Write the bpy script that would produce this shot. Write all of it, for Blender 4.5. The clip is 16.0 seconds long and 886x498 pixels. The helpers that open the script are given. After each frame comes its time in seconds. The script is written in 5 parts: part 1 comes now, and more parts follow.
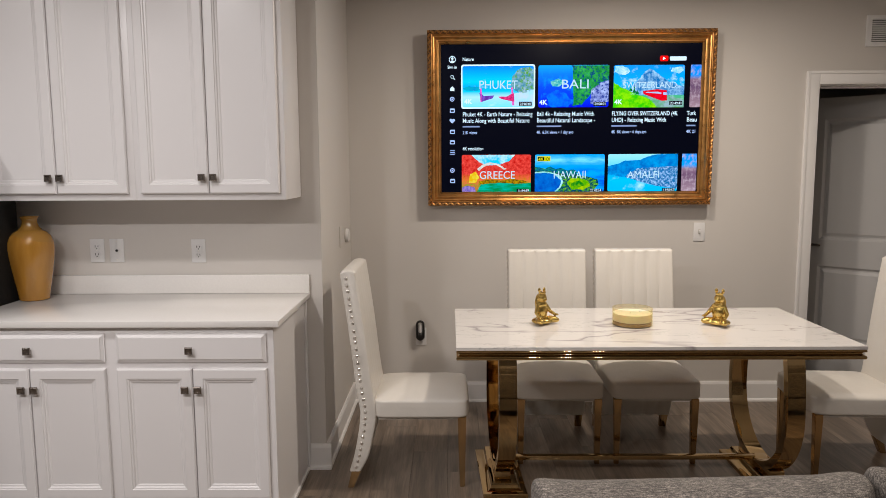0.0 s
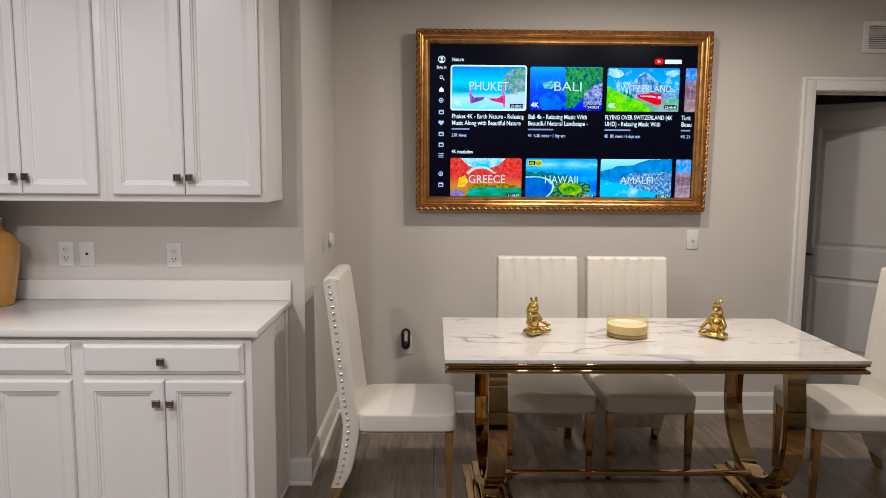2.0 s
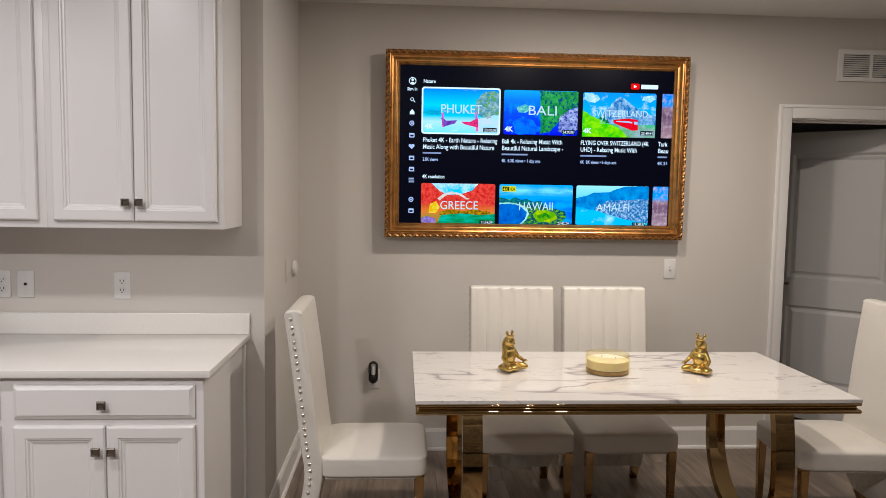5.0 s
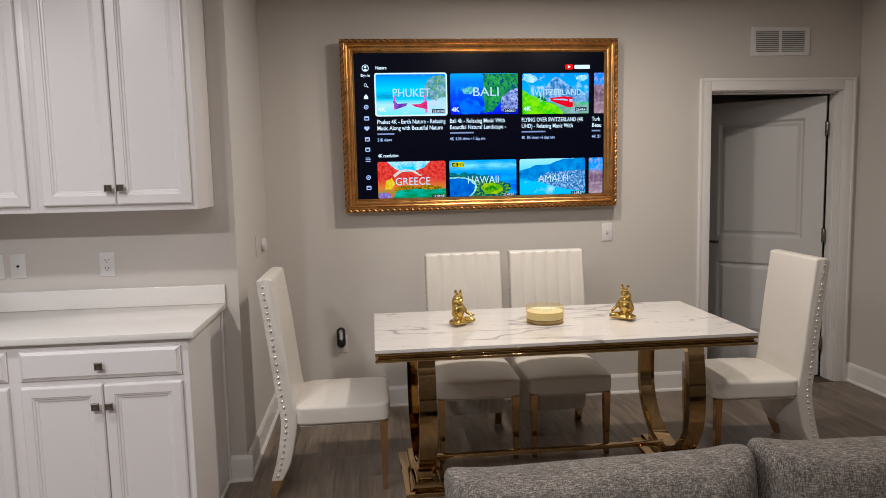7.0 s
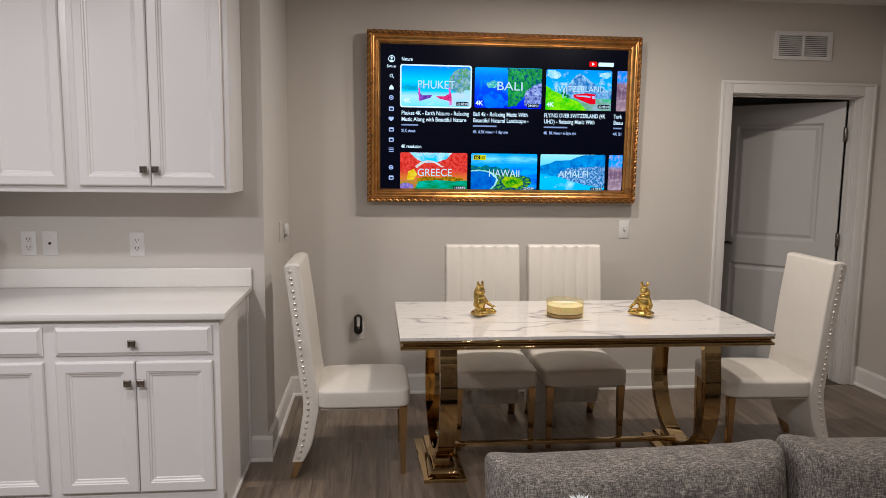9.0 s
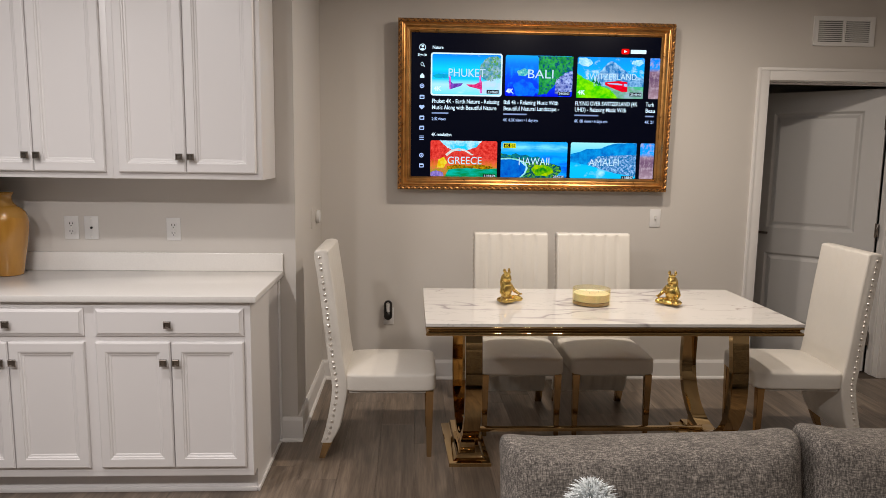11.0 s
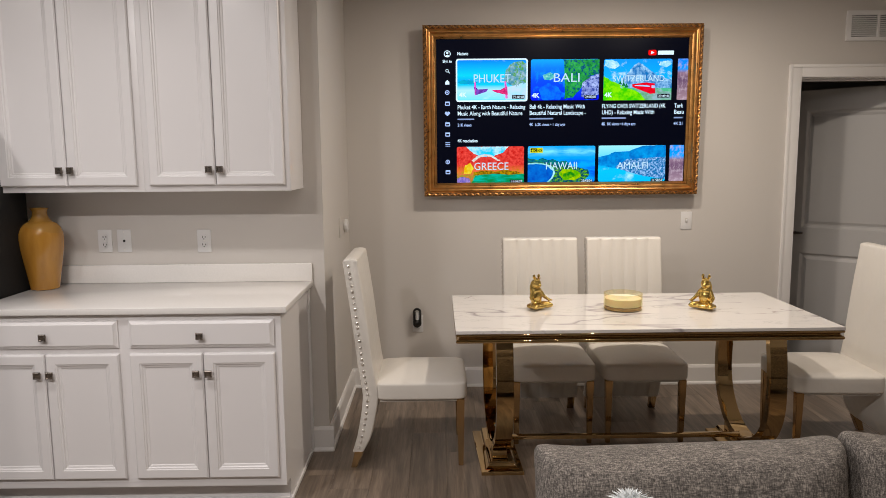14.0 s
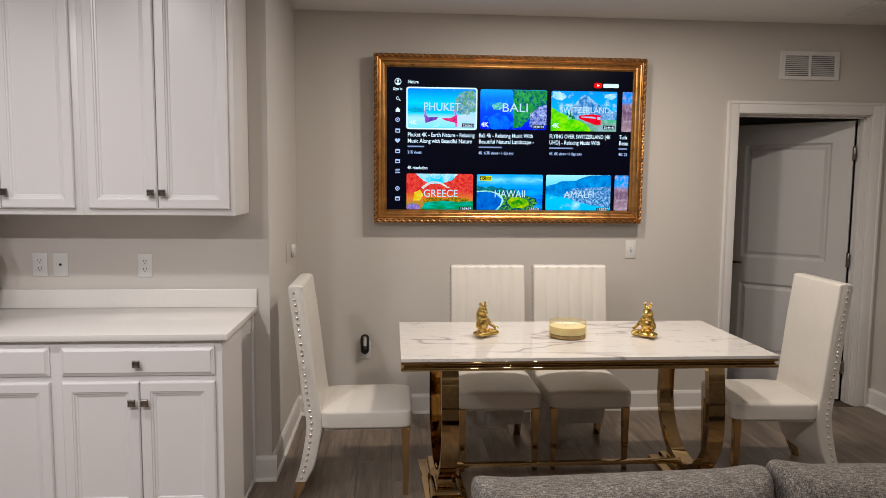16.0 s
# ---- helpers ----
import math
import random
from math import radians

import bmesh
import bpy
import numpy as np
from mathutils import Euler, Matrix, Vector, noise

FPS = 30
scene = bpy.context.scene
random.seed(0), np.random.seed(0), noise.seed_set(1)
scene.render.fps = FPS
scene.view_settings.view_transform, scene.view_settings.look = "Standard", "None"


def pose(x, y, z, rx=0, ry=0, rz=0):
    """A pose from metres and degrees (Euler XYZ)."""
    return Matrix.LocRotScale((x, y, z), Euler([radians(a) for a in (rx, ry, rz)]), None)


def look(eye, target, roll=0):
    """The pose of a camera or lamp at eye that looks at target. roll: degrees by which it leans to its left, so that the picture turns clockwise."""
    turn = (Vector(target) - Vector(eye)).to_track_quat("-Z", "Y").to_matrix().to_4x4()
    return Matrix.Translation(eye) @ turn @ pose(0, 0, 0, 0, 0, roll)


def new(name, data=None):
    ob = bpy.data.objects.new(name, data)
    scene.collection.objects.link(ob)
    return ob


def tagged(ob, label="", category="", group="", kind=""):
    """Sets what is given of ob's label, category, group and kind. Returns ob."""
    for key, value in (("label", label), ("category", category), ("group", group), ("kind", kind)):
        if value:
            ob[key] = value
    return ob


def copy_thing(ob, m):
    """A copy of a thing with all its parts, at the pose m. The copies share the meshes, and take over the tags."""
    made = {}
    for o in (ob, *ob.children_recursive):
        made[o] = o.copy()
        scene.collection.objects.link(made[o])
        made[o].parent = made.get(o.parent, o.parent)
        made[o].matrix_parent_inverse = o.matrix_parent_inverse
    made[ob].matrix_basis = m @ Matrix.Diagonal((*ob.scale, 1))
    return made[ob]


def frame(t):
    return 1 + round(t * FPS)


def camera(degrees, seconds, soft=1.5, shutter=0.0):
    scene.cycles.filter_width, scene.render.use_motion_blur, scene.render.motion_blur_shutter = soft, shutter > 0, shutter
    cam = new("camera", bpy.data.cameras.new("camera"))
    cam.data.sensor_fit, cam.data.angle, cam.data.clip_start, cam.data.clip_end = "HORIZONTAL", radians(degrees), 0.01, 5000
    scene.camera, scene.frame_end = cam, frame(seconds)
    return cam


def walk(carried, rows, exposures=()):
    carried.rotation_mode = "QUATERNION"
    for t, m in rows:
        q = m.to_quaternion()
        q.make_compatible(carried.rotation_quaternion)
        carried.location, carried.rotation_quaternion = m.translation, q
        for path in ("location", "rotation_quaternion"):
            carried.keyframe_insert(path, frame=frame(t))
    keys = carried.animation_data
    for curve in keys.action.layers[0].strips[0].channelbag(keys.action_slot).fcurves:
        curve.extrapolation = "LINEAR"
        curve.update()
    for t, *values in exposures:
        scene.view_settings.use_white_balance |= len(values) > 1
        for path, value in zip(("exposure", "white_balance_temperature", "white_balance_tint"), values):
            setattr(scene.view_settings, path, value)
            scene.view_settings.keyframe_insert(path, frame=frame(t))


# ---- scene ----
cam = camera(64.8, 16.0, soft=0.6)
PATH = [
    (0, (0.064, 0.217, 1.512), (0.047, 2.204, 1.281), -0.3),
    (0.5, (0.088, 0.206, 1.52), (0.084, 2.193, 1.289), -0.4),
    (1, (0.127, 0.205, 1.506), (0.131, 2.192, 1.278), -0.2),
    (1.5, (0.115, 0.267, 1.495), (0.117, 2.254, 1.262), -0.3),
    (2, (0.043, 0.358, 1.51), (0.072, 2.346, 1.289), 0.4),
    (2.5, (0.011, 0.446, 1.499), (0.154, 2.428, 1.279), 0.6),
    (3, (0.051, 0.565, 1.51), (0.235, 2.546, 1.299), 0.7),
    (3.5, (0.104, 0.668, 1.524), (0.267, 2.654, 1.358), 0.5),
    (3.7, (0.107, 0.684, 1.528), (0.241, 2.674, 1.375), 0.4),
    (5.8, (-0.002, 0.374, 1.501), (0.121, 2.364, 1.345), 1.0),
    (6, (0.037, 0.327, 1.494), (0.202, 2.311, 1.306), 1.2),
    (6.5, (0.117, 0.204, 1.491), (0.324, 2.182, 1.286), 0.7),
    (7, (0.097, 0.154, 1.499), (0.298, 2.133, 1.289), -1.3),
    (7.5, (-0.008, 0.142, 1.514), (0.191, 2.121, 1.31), -1.2),
    (8, (-0.08, 0.13, 1.497), (0.114, 2.109, 1.288), 0.3),
    (8.5, (-0.053, 0.119, 1.502), (0.147, 2.097, 1.279), 0.6),
    (10.8, (0.022, 0.076, 1.511), (0.143, 2.055, 1.244), 1.0),
    (11, (0.021, 0.07, 1.506), (0.115, 2.049, 1.236), 0.8),
    (11.5, (0.006, 0.078, 1.501), (0.04, 2.059, 1.226), 0.6),
    (12, (0.007, 0.09, 1.514), (0.021, 2.071, 1.24), 0.0),
    (12.5, (0.009, 0.08, 1.516), (0.022, 2.062, 1.25), -0.2),
    (13, (0.019, 0.08, 1.512), (0.034, 2.062, 1.247), -0.4),
    (13.5, (0.011, 0.085, 1.508), (0.03, 2.068, 1.249), -0.5),
    (14, (0.014, 0.087, 1.511), (0.031, 2.07, 1.257), -0.5),
    (14.5, (0.014, 0.091, 1.507), (0.028, 2.074, 1.252), -0.6),
    (15, (0.023, 0.091, 1.508), (0.037, 2.075, 1.259), -0.6),
    (15.5, (0.04, 0.087, 1.524), (0.111, 2.071, 1.284), 0.1),
    (16, (0.051, 0.082, 1.529), (0.198, 2.068, 1.342), 0.5),
]
walk(cam, [(t, look(eye, target, roll)) for t, eye, target, roll in PATH],
     [(0, 0.05, 6450, 10), (2.5, 0.05, 6330, 10), (3.5, 0.05, 6550, 10), (6, 0.03, 6280, 10), (7, 0, 6280, 10), (8.5, 0, 6230, 10), (11, 0.05, 6550, 10), (15, 0.05, 6500, 10), (16, 0.05, 6420, 10)])

# ---- light ----
world = bpy.data.worlds.new("world")
scene.world = world
world.use_nodes = True
world.node_tree.nodes["Background"].inputs[0].default_value = (0.9, 0.95, 1.0, 1)
world.node_tree.nodes["Background"].inputs[1].default_value = 0.005
CEIL = 2.605


def ceiling_lamp_or_fill(x, y, watts, size=0.13, spread=180, color=(1.0, 0.95, 0.935)):
    data = bpy.data.lights.new("ceiling_lamp_or_fill", "AREA")
    data.shape, data.size, data.energy, data.color, data.spread = "DISK", size, watts, color, radians(spread)
    ob = new("ceiling_lamp_or_fill", data)
    ob.matrix_basis = pose(x, y, CEIL - 0.012)
    return ob


WARM = (1.0, 0.885, 0.77)
ceiling_lamp_or_fill(0.88, 3.45, 19, size=0.10, color=WARM)
ceiling_lamp_or_fill(1.52, 3.40, 16, size=0.10, color=WARM)
for x, y in ((0.75, 1.04), (1.02, 0.98), (1.26, 1.08)):
    ceiling_lamp_or_fill(x, y, 3.3, size=0.075, color=WARM)
ceiling_lamp_or_fill(-1.27, 2.10, 13.5)
ceiling_lamp_or_fill(-2.40, 2.10, 7)
ceiling_lamp_or_fill(-1.27, 0.45, 34)
ceiling_lamp_or_fill(-2.40, 0.45, 24)
# added fill without a known fitting: lifts the kitchen wall strip by the corner
ceiling_lamp_or_fill(-0.14, 0.45, 16)
# weak fill added from the rear, no fitting known there
ceiling_lamp_or_fill(-0.45, -1.60, 8)


# ---- materials ----
def material(name, color, rough=0.5, metal=0.0, noise_scale=0.0, amount=0.0, bump=0.0, bump_scale=200.0, stretch=(1, 1, 1), coat=0.0,
             second=None, rough_var=0.0, by_object=0.0, cut=(0.3, 0.7)):
    m = bpy.data.materials.new(name)
    m.use_nodes = True
    nt = m.node_tree
    b = nt.nodes["Principled BSDF"]
    b.inputs["Base Color"].default_value = (*color, 1)
    b.inputs["Roughness"].default_value = rough
    b.inputs["Metallic"].default_value = metal
    b.inputs["Coat Weight"].default_value = coat
    b.inputs["Coat Roughness"].default_value = 0.08
    co = nt.nodes.new("ShaderNodeTexCoord")
    mp = nt.nodes.new("ShaderNodeMapping")
    mp.inputs["Scale"].default_value = stretch
    nt.links.new(co.outputs["Object"], mp.inputs["Vector"])
    if noise_scale:
        n = nt.nodes.new("ShaderNodeTexNoise")
        n.inputs["Scale"].default_value, n.inputs["Detail"].default_value = noise_scale, 6
        nt.links.new(mp.outputs[0], n.inputs["Vector"])
        r = nt.nodes.new("ShaderNodeValToRGB")
        r.color_ramp.elements[0].position, r.color_ramp.elements[1].position = cut
        dark = second or tuple(c * (1 - amount) for c in color)
        r.color_ramp.elements[0].color, r.color_ramp.elements[1].color = (*dark, 1), (*color, 1)
        nt.links.new(n.outputs["Fac"], r.inputs["Fac"])
        out = r.outputs["Color"]
        if by_object:
            info = nt.nodes.new("ShaderNodeObjectInfo")
            hsv = nt.nodes.new("ShaderNodeHueSaturation")
            mr = nt.nodes.new("ShaderNodeMapRange")
            mr.inputs["To Min"].default_value, mr.inputs["To Max"].default_value = 1 - by_object, 1 + by_object
            nt.links.new(info.outputs["Random"], mr.inputs["Value"])
            nt.links.new(mr.outputs[0], hsv.inputs["Value"])
            nt.links.new(out, hsv.inputs["Color"])
            out = hsv.outputs["Color"]
        nt.links.new(out, b.inputs["Base Color"])
        if rough_var:
            rr = nt.nodes.new("ShaderNodeMapRange")
            rr.inputs["To Min"].default_value, rr.inputs["To Max"].default_value = rough - rough_var, rough + rough_var
            nt.links.new(n.outputs["Fac"], rr.inputs["Value"])
            nt.links.new(rr.outputs[0], b.inputs["Roughness"])
    if bump:
        n2 = nt.nodes.new("ShaderNodeTexNoise")
        n2.inputs["Scale"].default_value, n2.inputs["Detail"].default_value = bump_scale, 4
        nt.links.new(mp.outputs[0], n2.inputs["Vector"])
        bp = nt.nodes.new("ShaderNodeBump")
        bp.inputs["Strength"].default_value, bp.inputs["Distance"].default_value = bump, 0.002
        nt.links.new(n2.outputs["Fac"], bp.inputs["Height"])
        nt.links.new(bp.outputs[0], b.inputs["Normal"])
    return m


def marble_material():
    m = material("marble", (0.735, 0.70, 0.662), 0.03, noise_scale=1.6, amount=0.05)
    nt = m.node_tree
    b = nt.nodes["Principled BSDF"]
    co = nt.nodes.new("ShaderNodeTexCoord")
    base = b.inputs["Base Color"].links[0].from_socket
    for scale, width, strength, tint, turn, warp in ((1.15, 0.007, 1.0, (0.36, 0.32, 0.33), 0.55, 0.5), (2.1, 0.006, 0.9, (0.40, 0.35, 0.33), -0.5, 0.6),
                                                     (4.3, 0.009, 0.6, (0.42, 0.41, 0.39), 0.8, 0.6)):
        mp = nt.nodes.new("ShaderNodeMapping")
        mp.inputs["Rotation"].default_value = (0, 0, turn)
        mp.inputs["Scale"].default_value = (0.45, 1.5, 1)
        nt.links.new(co.outputs["Object"], mp.inputs["Vector"])
        n0 = nt.nodes.new("ShaderNodeTexNoise")
        n0.inputs["Scale"].default_value, n0.inputs["Detail"].default_value = scale * 1.7, 8
        nt.links.new(mp.outputs[0], n0.inputs["Vector"])
        mix = nt.nodes.new("ShaderNodeMix")
        mix.data_type = "VECTOR"
        mix.inputs["Factor"].default_value = warp * 0.5
        nt.links.new(mp.outputs[0], mix.inputs[4])
        nt.links.new(n0.outputs["Color"], mix.inputs[5])
        n = nt.nodes.new("ShaderNodeTexNoise")
        n.inputs["Scale"].default_value, n.inputs["Detail"].default_value, n.inputs["Roughness"].default_value = scale, 4, 0.5
        nt.links.new(mix.outputs[1], n.inputs["Vector"])
        r = nt.nodes.new("ShaderNodeValToRGB")
        e = r.color_ramp.elements
        e[0].position, e[0].color = 0.5 - width, (0, 0, 0, 1)
        e[1].position, e[1].color = 0.5 + width * 0.6, (0, 0, 0, 1)
        peak = e.new(0.5)
        peak.color = (1, 1, 1, 1)
        nt.links.new(n.outputs["Fac"], r.inputs["Fac"])
        patch = nt.nodes.new("ShaderNodeTexNoise")
        patch.inputs["Scale"].default_value = 2.6
        nt.links.new(co.outputs["Object"], patch.inputs["Vector"])
        pm = nt.nodes.new("ShaderNodeMapRange")
        pm.inputs["From Min"].default_value, pm.inputs["From Max"].default_value = 0.34, 0.5
        pm.inputs["To Max"].default_value = strength
        nt.links.new(patch.outputs["Fac"], pm.inputs["Value"])
        mu = nt.nodes.new("ShaderNodeMath")
        mu.operation = "MULTIPLY"
        nt.links.new(r.outputs["Color"], mu.inputs[0])
        nt.links.new(pm.outputs[0], mu.inputs[1])
        mc = nt.nodes.new("ShaderNodeMix")
        mc.data_type = "RGBA"
        mc.inputs[7].default_value = (*tint, 1)
        nt.links.new(mu.outputs[0], mc.inputs["Factor"])
        nt.links.new(base, mc.inputs[6])
        base = mc.outputs[2]
    nt.links.new(base, b.inputs["Base Color"])
    return m


def glass_material(name, color, rough=0.02):
    """Thin clear or tinted glass: light goes straight through, gloss on top."""
    m = bpy.data.materials.new(name)
    m.use_nodes = True
    nt = m.node_tree
    nt.nodes.remove(nt.nodes["Principled BSDF"])
    tr, gl, mx = (nt.nodes.new("ShaderNode" + k) for k in ("BsdfTransparent", "BsdfGlossy", "MixShader"))
    tr.inputs["Color"].default_value = (*color, 1)
    gl.inputs["Roughness"].default_value = rough
    mx.inputs[0].default_value = 0.07
    nt.links.new(tr.outputs[0], mx.inputs[1])
    nt.links.new(gl.outputs[0], mx.inputs[2])
    nt.links.new(mx.outputs[0], nt.nodes["Material Output"].inputs["Surface"])
    return m


def glow_material(name, color, strength=1.08, second=None, scale=0.0, stretch=(1, 1, 1), third=None, gradient=None, cut=(0.4, 0.6)):
    """A lit area of the screen: a colour, or two or three colours in cloudy patches, or a vertical run of colours."""
    def cool(c):
        g = 0.3 * c[0] + 0.5 * c[1] + 0.2 * c[2]
        c = [max(0.0, g + (v - g) * 1.45) for v in c]
        return (c[0] * 0.76, c[1] * 0.92, min(1.0, c[2] * 1.20))
    color = cool(color)
    second, third = second and cool(second), third and cool(third)
    gradient = gradient and [(p, cool(c)) for p, c in gradient]
    m = bpy.data.materials.new(name)
    m.use_nodes = True
    nt = m.node_tree
    nt.nodes.remove(nt.nodes["Principled BSDF"])
    em = nt.nodes.new("ShaderNodeEmission")
    em.inputs["Color"].default_value = (*color, 1)
    em.inputs["Strength"].default_value = strength
    gl = nt.nodes.new("ShaderNodeBsdfGlossy")
    gl.inputs["Roughness"].default_value, gl.inputs["Color"].default_value = 0.3, (0.006, 0.006, 0.006, 1)
    ad = nt.nodes.new("ShaderNodeAddShader")
    nt.links.new(em.outputs[0], ad.inputs[0])
    nt.links.new(gl.outputs[0], ad.inputs[1])
    nt.links.new(ad.outputs[0], nt.nodes["Material Output"].inputs["Surface"])
    co = nt.nodes.new("ShaderNodeTexCoord")
    out = None
    if gradient:
        sep = nt.nodes.new("ShaderNodeSeparateXYZ")
        nt.links.new(co.outputs["Generated"], sep.inputs[0])
        r = nt.nodes.new("ShaderNodeValToRGB")
        e = r.color_ramp.elements
        e[0].position, e[0].color = gradient[0][0], (*gradient[0][1], 1)
        e[1].position, e[1].color = gradient[-1][0], (*gradient[-1][1], 1)
        for p, c in gradient[1:-1]:
            e.new(p).color = (*c, 1)
        nt.links.new(sep.outputs["Z"], r.inputs["Fac"])
        out = r.outputs["Color"]
    if second:
        mp = nt.nodes.new("ShaderNodeMapping")
        mp.inputs["Scale"].default_value = stretch
        nt.links.new(co.outputs["Object"], mp.inputs["Vector"])
        n = nt.nodes.new("ShaderNodeTexNoise")
        n.inputs["Scale"].default_value, n.inputs["Detail"].default_value, n.inputs["Roughness"].default_value = scale, 8, 0.65
        nt.links.new(mp.outputs[0], n.inputs["Vector"])
        r = nt.nodes.new("ShaderNodeValToRGB")
        e = r.color_ramp.elements
        e[0].position, e[1].position = cut
        e[0].color, e[1].color = (0, 0, 0, 1), (1, 1, 1, 1)
        nt.links.new(n.outputs["Fac"], r.inputs["Fac"])
        mc = nt.nodes.new("ShaderNodeMix")
        mc.data_type = "RGBA"
        mc.inputs[6].default_value, mc.inputs[7].default_value = (*color, 1), (*second, 1)
        nt.links.new(r.outputs["Color"], mc.inputs["Factor"])
        if out:
            nt.links.new(out, mc.inputs[6])
        out = mc.outputs[2]
        if third:
            n3 = nt.nodes.new("ShaderNodeTexNoise")
            n3.inputs["Scale"].default_value, n3.inputs["Detail"].default_value = scale * 2.3, 6
            nt.links.new(mp.outputs[0], n3.inputs["Vector"])
            r3 = nt.nodes.new("ShaderNodeValToRGB")
            r3.color_ramp.elements[0].position, r3.color_ramp.elements[1].position = 0.5, 0.62
            nt.links.new(n3.outputs["Fac"], r3.inputs["Fac"])
            m3 = nt.nodes.new("ShaderNodeMix")
            m3.data_type = "RGBA"
            m3.inputs[7].default_value = (*third, 1)
            nt.links.new(r3.outputs["Color"], m3.inputs["Factor"])
            nt.links.new(out, m3.inputs[6])
            out = m3.outputs[2]
    if out:
        nt.links.new(out, em.inputs["Color"])
    return m


def wood_floor_material():
    m = material("floor_wood", (0.255, 0.198, 0.150), 0.34, noise_scale=4.0, amount=0.0, second=(0.135, 0.102, 0.078), stretch=(9, 0.7, 1), bump=0.12,
                 bump_scale=60, by_object=0.16, rough_var=0.06)
    nt = m.node_tree
    info = nt.nodes.new("ShaderNodeObjectInfo")
    mp = next(n for n in nt.nodes if n.type == "MAPPING")
    sc = nt.nodes.new("ShaderNodeMath")
    sc.operation, sc.inputs[1].default_value = "MULTIPLY", 37.0
    nt.links.new(info.outputs["Random"], sc.inputs[0])
    nt.links.new(sc.outputs[0], mp.inputs["Location"])
    # fine pores and darker cathedral figure along each board
    b = nt.nodes["Principled BSDF"]
    base = b.inputs["Base Color"].links[0].from_socket
    for scale, lo, hi, dark in (((120, 6, 1), 0.34, 0.64, 0.78), ((14, 1.4, 1), 0.38, 0.68, 0.80)):
        m2, n2, r2, mx = nt.nodes.new("ShaderNodeMapping"), nt.nodes.new("ShaderNodeTexNoise"), nt.nodes.new("ShaderNodeMapRange"), nt.nodes.new("ShaderNodeMix")
        m2.inputs["Scale"].default_value = scale
        co = next(n for n in nt.nodes if n.type == "TEX_COORD")
        nt.links.new(co.outputs["Object"], m2.inputs["Vector"])
        nt.links.new(sc.outputs[0], m2.inputs["Location"])
        nt.links.new(m2.outputs[0], n2.inputs["Vector"])
        n2.inputs["Scale"].default_value, n2.inputs["Detail"].default_value, n2.inputs["Distortion"].default_value = 1.0, 5, 0.6
        r2.inputs["From Min"].default_value, r2.inputs["From Max"].default_value, r2.inputs["To Min"].default_value, r2.inputs["To Max"].default_value = lo, hi, dark, 1.12
        nt.links.new(n2.outputs["Fac"], r2.inputs["Value"])
        mx.data_type, mx.blend_type = "RGBA", "MULTIPLY"
        mx.inputs["Factor"].default_value = 1.0
        nt.links.new(base, mx.inputs[6])
        nt.links.new(r2.outputs[0], mx.inputs[7])
        base = mx.outputs[2]
    nt.links.new(base, b.inputs["Base Color"])
    return m


WALL = material("wall_paint", (0.615, 0.580, 0.540), 0.62, noise_scale=1.1, amount=0.03, bump=0.10, bump_scale=260)
CEILING = material("ceiling_paint", (0.74, 0.72, 0.70), 0.8, noise_scale=1.5, amount=0.03, bump=0.12, bump_scale=200)
TRIM = material("trim_paint", (0.80, 0.78, 0.76), 0.38, noise_scale=4, amount=0.03)
CABINET = material("cabinet_paint", (0.775, 0.752, 0.745), 0.33, noise_scale=2.5, amount=0.025, bump=0.03, bump_scale=90, stretch=(1, 1, 0.15))
COUNTER = material("quartz", (0.80, 0.775, 0.745), 0.16, noise_scale=140, amount=0.04)
DOORPAINT = material("door_paint", (0.62, 0.61, 0.60), 0.4, noise_scale=3, amount=0.03, bump=0.05, bump_scale=80, stretch=(1, 1, 0.1))
LEATHER = material("cream_leather", (0.71, 0.672, 0.612), 0.32, noise_scale=4, amount=0.05, bump=0.18, bump_scale=420, rough_var=0.05)
WELT = material("leather_seam", (0.55, 0.52, 0.47), 0.45, noise_scale=30, amount=0.1)


def creased(m):
    nt = m.node_tree
    b = nt.nodes["Principled BSDF"]
    fine = b.inputs["Normal"].links[0].from_node
    n, bp, co = nt.nodes.new("ShaderNodeTexNoise"), nt.nodes.new("ShaderNodeBump"), nt.nodes.new("ShaderNodeTexCoord")
    n.inputs["Scale"].default_value, n.inputs["Detail"].default_value, n.inputs["Distortion"].default_value = 9.0, 5, 1.2
    bp.inputs["Strength"].default_value, bp.inputs["Distance"].default_value = 0.25, 0.012
    nt.links.new(co.outputs["Object"], n.inputs["Vector"])
    nt.links.new(n.outputs["Fac"], bp.inputs["Height"])
    nt.links.new(bp.outputs[0], fine.inputs["Normal"])


creased(LEATHER)
GOLD = material("polished_gold", (0.55, 0.385, 0.19), 0.035, 1.0, noise_scale=3, amount=0.06)
BRASSLEG = material("brushed_gold", (0.52, 0.35, 0.175), 0.13, 1.0, noise_scale=6, amount=0.1, stretch=(1, 1, 0.1))
FRAMEGOLD = material("gilded_wood", (0.66, 0.335, 0.105), 0.30, 0.92, noise_scale=18, amount=0.35, bump=0.15, bump_scale=120, rough_var=0.08)
FRAMEDARK = material("gilded_dark", (0.20, 0.10, 0.035), 0.5, 0.5, noise_scale=30, amount=0.4)
STATUE = material("gold_leaf", (0.78, 0.55, 0.17), 0.2, 1.0, noise_scale=40, amount=0.25, bump=0.55, bump_scale=130)
NAIL = material("nickel", (0.90, 0.87, 0.82), 0.30, 1.0, noise_scale=20, amount=0.1)
PEWTER = material("dark_pewter", (0.30, 0.265, 0.235), 0.26, 0.9, noise_scale=60, amount=0.25)
